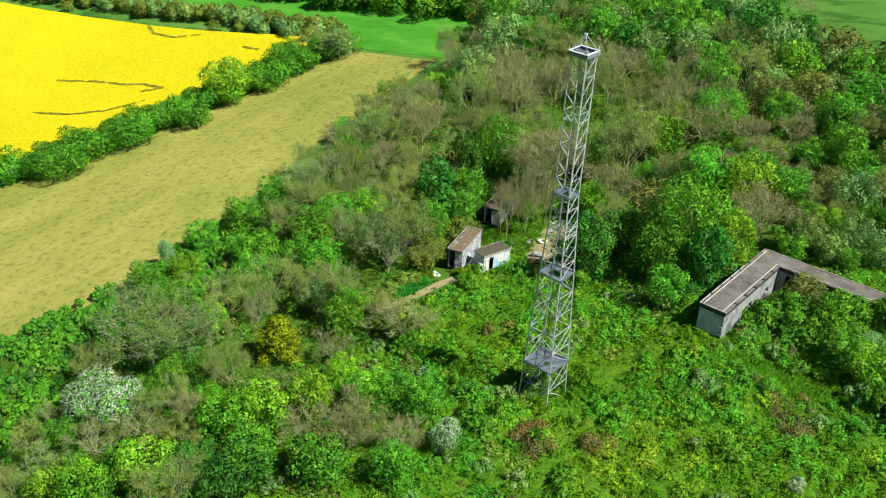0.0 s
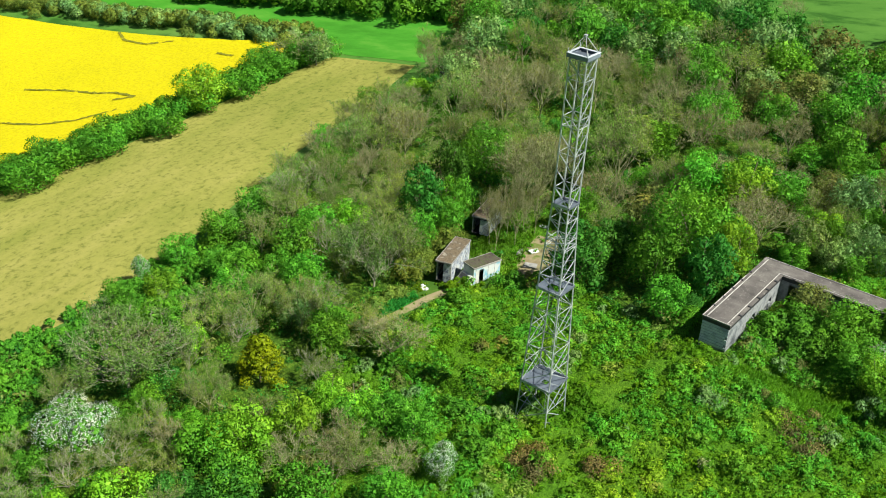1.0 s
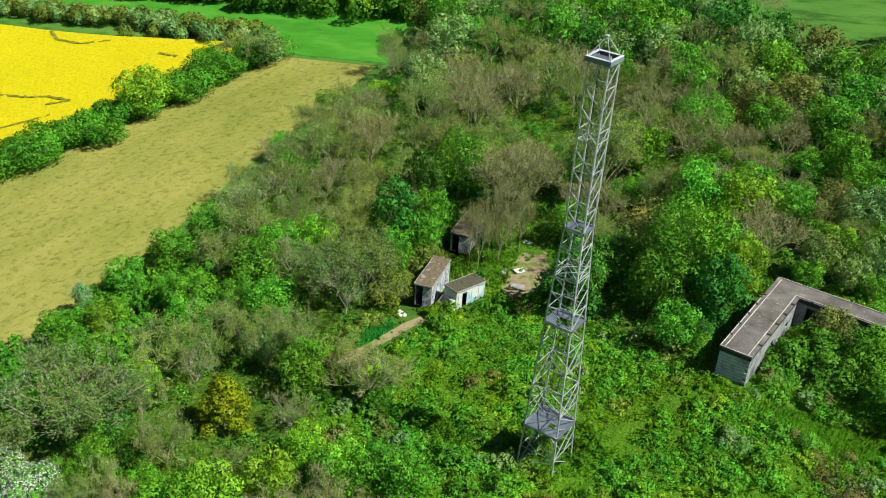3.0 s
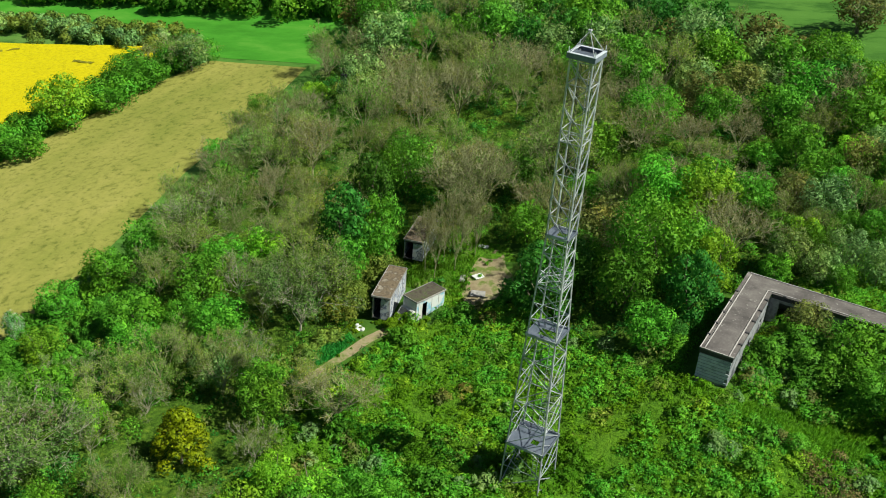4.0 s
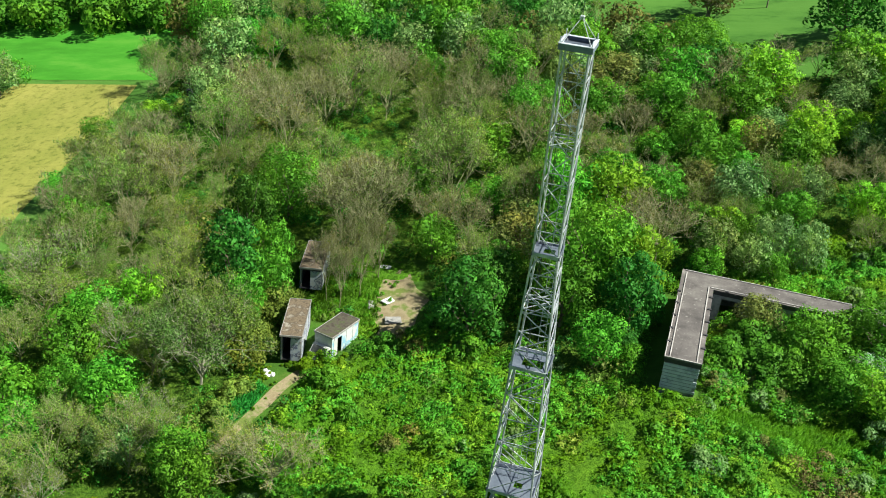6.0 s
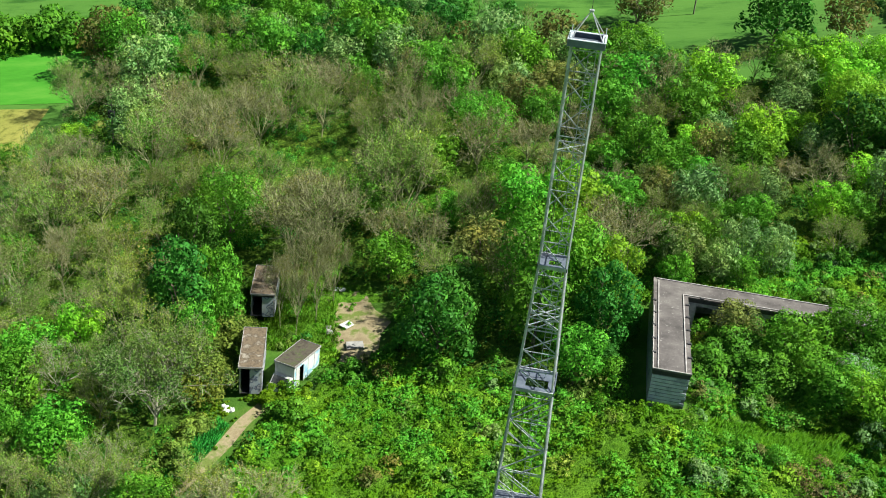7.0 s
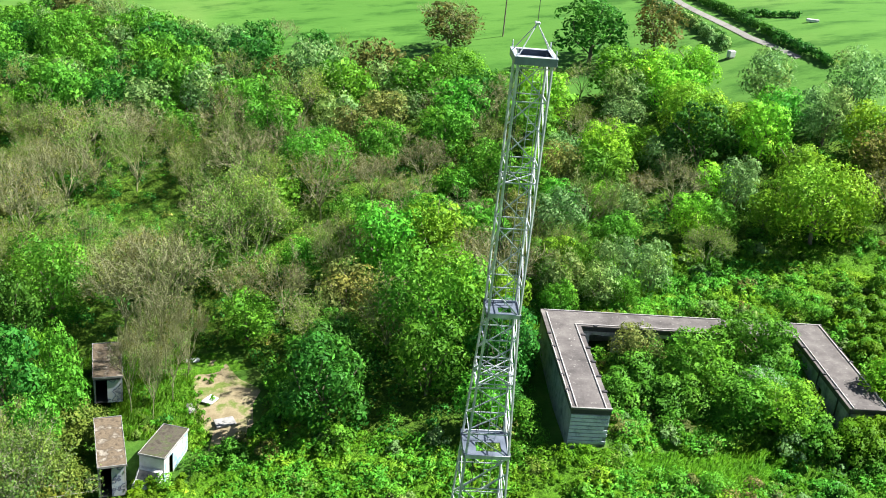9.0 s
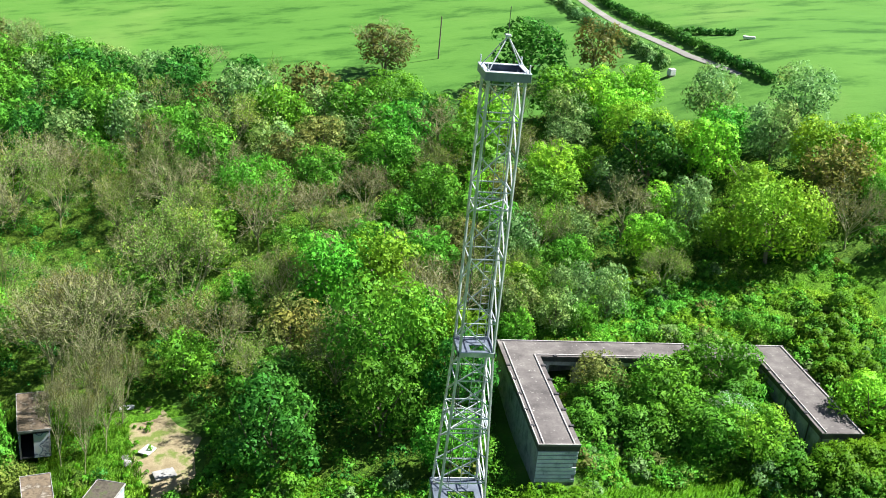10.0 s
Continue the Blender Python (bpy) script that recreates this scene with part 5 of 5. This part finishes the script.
bushes(22, [(X3 + 1.4, Y0), (X3 + 6, Y0), (X3 + 6, Y2 + 2), (X3 + 1.4, Y2 + 2)], open_ground, 1.8, 3.2, "bramble", "scrub", "tall shrubs beside the wing's outer wall", 640, 0.105)
clumps(26, [(X0 - 0.5, Y0 - 2.6), (X1 + 1.0, Y0 - 2.6), (X1 + 1.0, Y0 - 0.7), (X0 - 0.5, Y0 - 0.7)], open_ground, 1.3, "bramble", "scrub", "low bramble in front of the derelict gable", 160, 0.09)
for x, y, r, t in ((26.9, 23.6, 1.8, 3.6), (17.7, 1.6, 0.7, 1.7), (28.3, 1.4, 0.9, 1.9)):
    plant("blossom", x, y, r, t)
for x, y in ((-41.0, 97), (-13, 96), (-24, 92), (-34, 88), (12.5, 43.0)):
    plant("blossom", x, y, rng.uniform(0.9, 1.6), rng.uniform(2.2, 3.2) + (2.5 if y > 80 else 0))
bushes(26, [(-25.5, 16.2), (-20.5, 17.6), (-20.2, 19.2), (-24.6, 18.6)], lambda x, y: True, 0.9, 1.5, "bramble", "scrub", "bramble heaped before the old van", 240, 0.09)
bushes(26, [(-34, 14.5), (-28.6, 15), (-29.2, 20), (-31, 27), (-34, 27)], lambda x, y: True, 2.4, 4.6, "olive", "scrub", "tall olive shrubs crowding the trailer's blind side", 480, 0.095)
bushes(14, [(-27.2, 25.6), (-22.5, 25.4), (-23, 28.5), (-27, 29)], lambda x, y: True, 0.4, 0.8, "olive", "scrub", "rank grass between the van and the trailers", 200, 0.06)
clumps(190, [(-34, 14), (-20, 14), (-20, 40), (-34, 40)], lambda x, y: not inside(x, y, CLEARING) and not (-29.8 < x < -25 and 16.5 < y < 26) and not (-25.8 < x < -20.8 and 18 < y < 25) and not (-34 < x < -27.5 and 30 < y < 38.5), 0.5, "bramble", "weeds", "nettles and weeds around the derelict vehicles", 120, 0.055)

bushes(520, [(-68, -48), (-42, -48), (-43, -34), (-49, -27), (-51, -14), (-51, -10), (-49, 2), (-56, 13), (-64, 15), (-62, -6)], lambda x, y: True, 1.2, 2.2, "green", "scrub", "dense green nettles along the field edge", 260, 0.11)
bushes(34, [(-16.0, 22), (-10, 22), (-10, 36), (-15.5, 36)], lambda x, y: True, 1.0, 2.2, "green", "scrub", "green shrubs beside the bare yard", 260, 0.11)
bushes(30, [(-31, 1), (-28.8, 1), (-28.2, 12), (-30.2, 15)], lambda x, y: True, 1.0, 2.4, "olive", "scrub", "olive shrubs beside the dirt track", 260, 0.09)



def long_grass(count, ring, tall, mat, label):
    """Standing blades of long grass over an area, in drifts."""
    xs = np.array(ring)
    spots = rng.uniform(xs.min(0), xs.max(0), (count * 3, 2))
    spots = np.array([p for p in spots.tolist() if inside(*p, ring)][:count])
    n = len(spots)
    lean = unit(n) * 0.45 + (0.25, -0.1, 1.0)
    high = tall * rng.uniform(0.5, 1.2, (n, 1)) * np.array([0.7 + 0.6 * noise.noise(Vector((x * 0.5, y * 0.5, 8))) + 0.3 for x, y in spots])[:, None]
    foot = np.c_[spots, heights(spots)]
    side = np.cross(lean, unit(n)) * 0.028
    tip = foot + lean * high
    faces = np.stack([foot - side, foot + side, tip + side * 0.5, tip - side * 0.5, np.tile((0.2, 0.0, 1.0), (n, 1))], 1)
    return stuff("long_grass", faces, LEAF[mat], label, "grass")


long_grass(30000, LUSH, 0.34, "bramble", "pale green long grass in a hollow of the scrub")
long_grass(26000, [(-33, 25.5), (-22.5, 25.2), (-20.6, 26.5), (-22.4, 31), (-23.4, 38), (-34, 38)], 0.42, "bramble", "rank spring grass beneath the bare trees")
long_grass(8000, [(-23.8, 24.6), (-20.6, 22.8), (-19.9, 25), (-22, 27.5), (-23.5, 27)], 0.28, "lime", "thin yellow-green grass at the yard's edge")
EMERALD = [(-29.6, 4.5), (-28.2, 5.0), (-27.2, 9.0), (-26.9, 13.0), (-28.4, 13.6), (-29.2, 10.0)]
long_grass(9000, EMERALD, 0.45, "emerald", "rich emerald grass beside the dirt track")

# ---- clearing, road and small things ----
TRACK_A = [(-28.4, 0.5), (-28.0, 3.5), (-27.4, 7), (-26.9, 11), (-26.5, 14), (-25.4, 17)]
TRACK_B = [(-27.9, 0.5), (-27.1, 3.5), (-26.3, 7), (-25.6, 10), (-25.2, 13.4), (-24.2, 16.5)]
sheet("dirt_track", loft(TRACK_A, TRACK_B, 24, 5), 0.07, EARTH, "trodden bare earth track through the scrub", "path")
sheet("bare_yard", loft([(-19.9, 22.5), (-19.8, 25), (-22.0, 27.5), (-22.3, 31), (-22.8, 33.5), (-23.4, 36)], [(-17.6, 23), (-16.4, 26), (-16.8, 29), (-16.2, 31), (-18.5, 33), (-20.6, 36.5)], 24, 8), 0.07, EARTH, "bare trampled earth clearing between the vehicles and trees", "ground")
sheet("woodland_ride", loft([(-35.8, 62.5), (-36, 65), (-35, 68)], [(-33.6, 62), (-32.6, 65), (-33.2, 68)], 10, 4), 0.07, EARTH, "pale earth ride through the wood", "path")
clumps(90, [(-30.5, -2), (-22.5, -2), (-22.5, 17), (-29.5, 15)], lambda x, y: abs(x - (-28.1 + 0.19 * (y + 2))) > 0.85, 0.6, "bramble", "weeds", "low weeds along the dirt track", 120, 0.075)
clumps(130, CLEARING, lambda x, y: not (-27.6 < x < -23.6 and y < 17) and not (-26 < x < -20.5 and 17 < y < 25.5) and rng.random() < 0.5, 0.55, "bramble", "weeds", "low weeds spreading over the clearing", 110, 0.07)
ROAD = surface("pale_road", [(0.3, (0.17, 0.165, 0.145)), (0.7, (0.28, 0.27, 0.245))], 0.3, 3.0, 0.95, bump=0.2)
ROAD_W = [(50.0, 86), (46.6, 97), (45.0, 109), (43.2, 122), (41.2, 142), (36.6, 200)]
ROAD_E = [(50.9, 86.3), (47.7, 97.3), (46.2, 109.2), (44.4, 122.2), (42.5, 142.2), (38.2, 200)]
sheet("road", loft(ROAD_W, ROAD_E, 60, 4), 0.08, ROAD, "pale narrow country road between hedges", "road")
hedge([(42.8, 95), (41.9, 109), (40.1, 122), (37.8, 142), (33.3, 190)], 1.5, 1.5, "grey", "low grey-green hedge beside the road", 34, 0.17, 0.55)
hedge([(43.3, 95), (42.4, 109), (40.6, 122), (38.3, 142), (33.8, 190)], 1.2, 1.3, "deep", "low dark hedge beside the road", 34, 0.17, 0.7)
hedge([(53.2, 82), (50.3, 93), (48.8, 106), (47.8, 116), (46.2, 128), (44.7, 145), (40, 200)], 1.2, 1.4, "deep", "low dark hedge along the road's far verge", 44, 0.17, 0.5)
hedge([(49.2, 110.5), (53.5, 107), (56.5, 104.5)], 0.9, 1.1, "deep", "short clipped hedge in a green field", 44, 0.17, 0.5)

WHITE = surface("white_sheet", [(0.3, (0.46, 0.47, 0.47)), (0.7, (0.66, 0.66, 0.65))], 2.0, 9.0, 0.8, bump=0.1)


def slab(name, label, x, y, wide, deep, tall, turn, tilt, mat, category):
    ob = thing(name, label, category, (x, y, height(x, y) + 0.05), turn)
    bm = one_box((-wide / 2, -deep / 2, 0), (wide / 2, deep / 2, tall), 0.03)
    for v in bm.verts:
        v.co.z += v.co.x * tilt + 0.03 * noise.noise(v.co * 2)
    part("sheet", bm, mat, ob)
    return ob


slab("white_board", "flat white board lying on bare earth", -20.6, 30.4, 1.1, 1.9, 0.10, -28, 0.05, WHITE, "board")
slab("rubble_slab", "pale broken slab lying at the clearing's edge", -18.9, 26.7, 1.9, 1.3, 0.16, 20, 0.04, ROOF_EDGE, "slab")
slab("pale_panel", "pale panel dumped beneath bare trees", -23.2, 36.6, 1.6, 0.8, 0.12, 10, 0.03, WHITE, "panel")


def heap(name, label, x, y, size, count, mat):
    ob = thing(name, label, "rubbish", (x, y, height(x, y)), 0)
    for k in range(count):
        bm = bmesh.new()
        bmesh.ops.create_icosphere(bm, subdivisions=2, radius=1.0)
        sx, sy, sz = rng.uniform(0.3, 0.6, 3) * size
        ox, oy = rng.normal(size=2) * size * 0.45
        for v in bm.verts:
            v.co *= 1 + 0.35 * noise.noise(v.co * 1.7 + Vector((k * 3.1, 0, 0)))
            v.co = Vector((v.co.x * sx + ox, v.co.y * sy + oy, v.co.z * sz * 0.6 + sz * 0.4))
        part("bag", bm, mat, ob)
    return ob


heap("rubbish_heap", "heap of white rubbish dumped beside the dirt track", -27.9, 15.3, 0.62, 6, WHITE)
heap("rubble_heap", "heap of pale rubble near the old van", -22.6, 29.2, 0.9, 4, ROOF_EDGE)


def pole(x, y, tall, label, arm=True):
    ob = thing("utility_pole", label, "pole", (x, y, height(x, y) - 0.3))
    part("shaft", one_bar((0, 0, 0), (0, 0, tall), 0.26, 8, 0.7), TIMBER, ob)
    if arm:
        part("crossarm", one_box((-0.9, -0.07, tall - 0.7), (0.9, 0.07, tall - 0.55), 0.01), TIMBER, ob)
        part("transformer", one_box((-0.4, -0.35, tall - 2.4), (0.4, 0.25, tall - 1.4), 0.06), DARK, ob, "dark transformer box")
    return ob


pole(-62.8, 63.2, 7.5, "dark timber pole with a transformer at the field edge")
pole(13.5, 117.2, 7.0, "thin timber pole in a green field", False)
trough = thing("white_tank", "small white tank standing in a green field", "tank", (42.6, 90.9, height(42.6, 90.9)), 20)
part("tank", one_box((-0.5, -0.4, 0.15), (0.5, 0.4, 1.1), 0.08), WHITE, trough)
part("stand", one_box((-0.45, -0.35, -0.1), (0.45, 0.35, 0.15), 0.02), TIMBER, trough)
slab("white_trough", "low white trough in a green field", 57.4, 100.7, 1.8, 0.5, 0.4, -10, 0.0, WHITE, "trough")
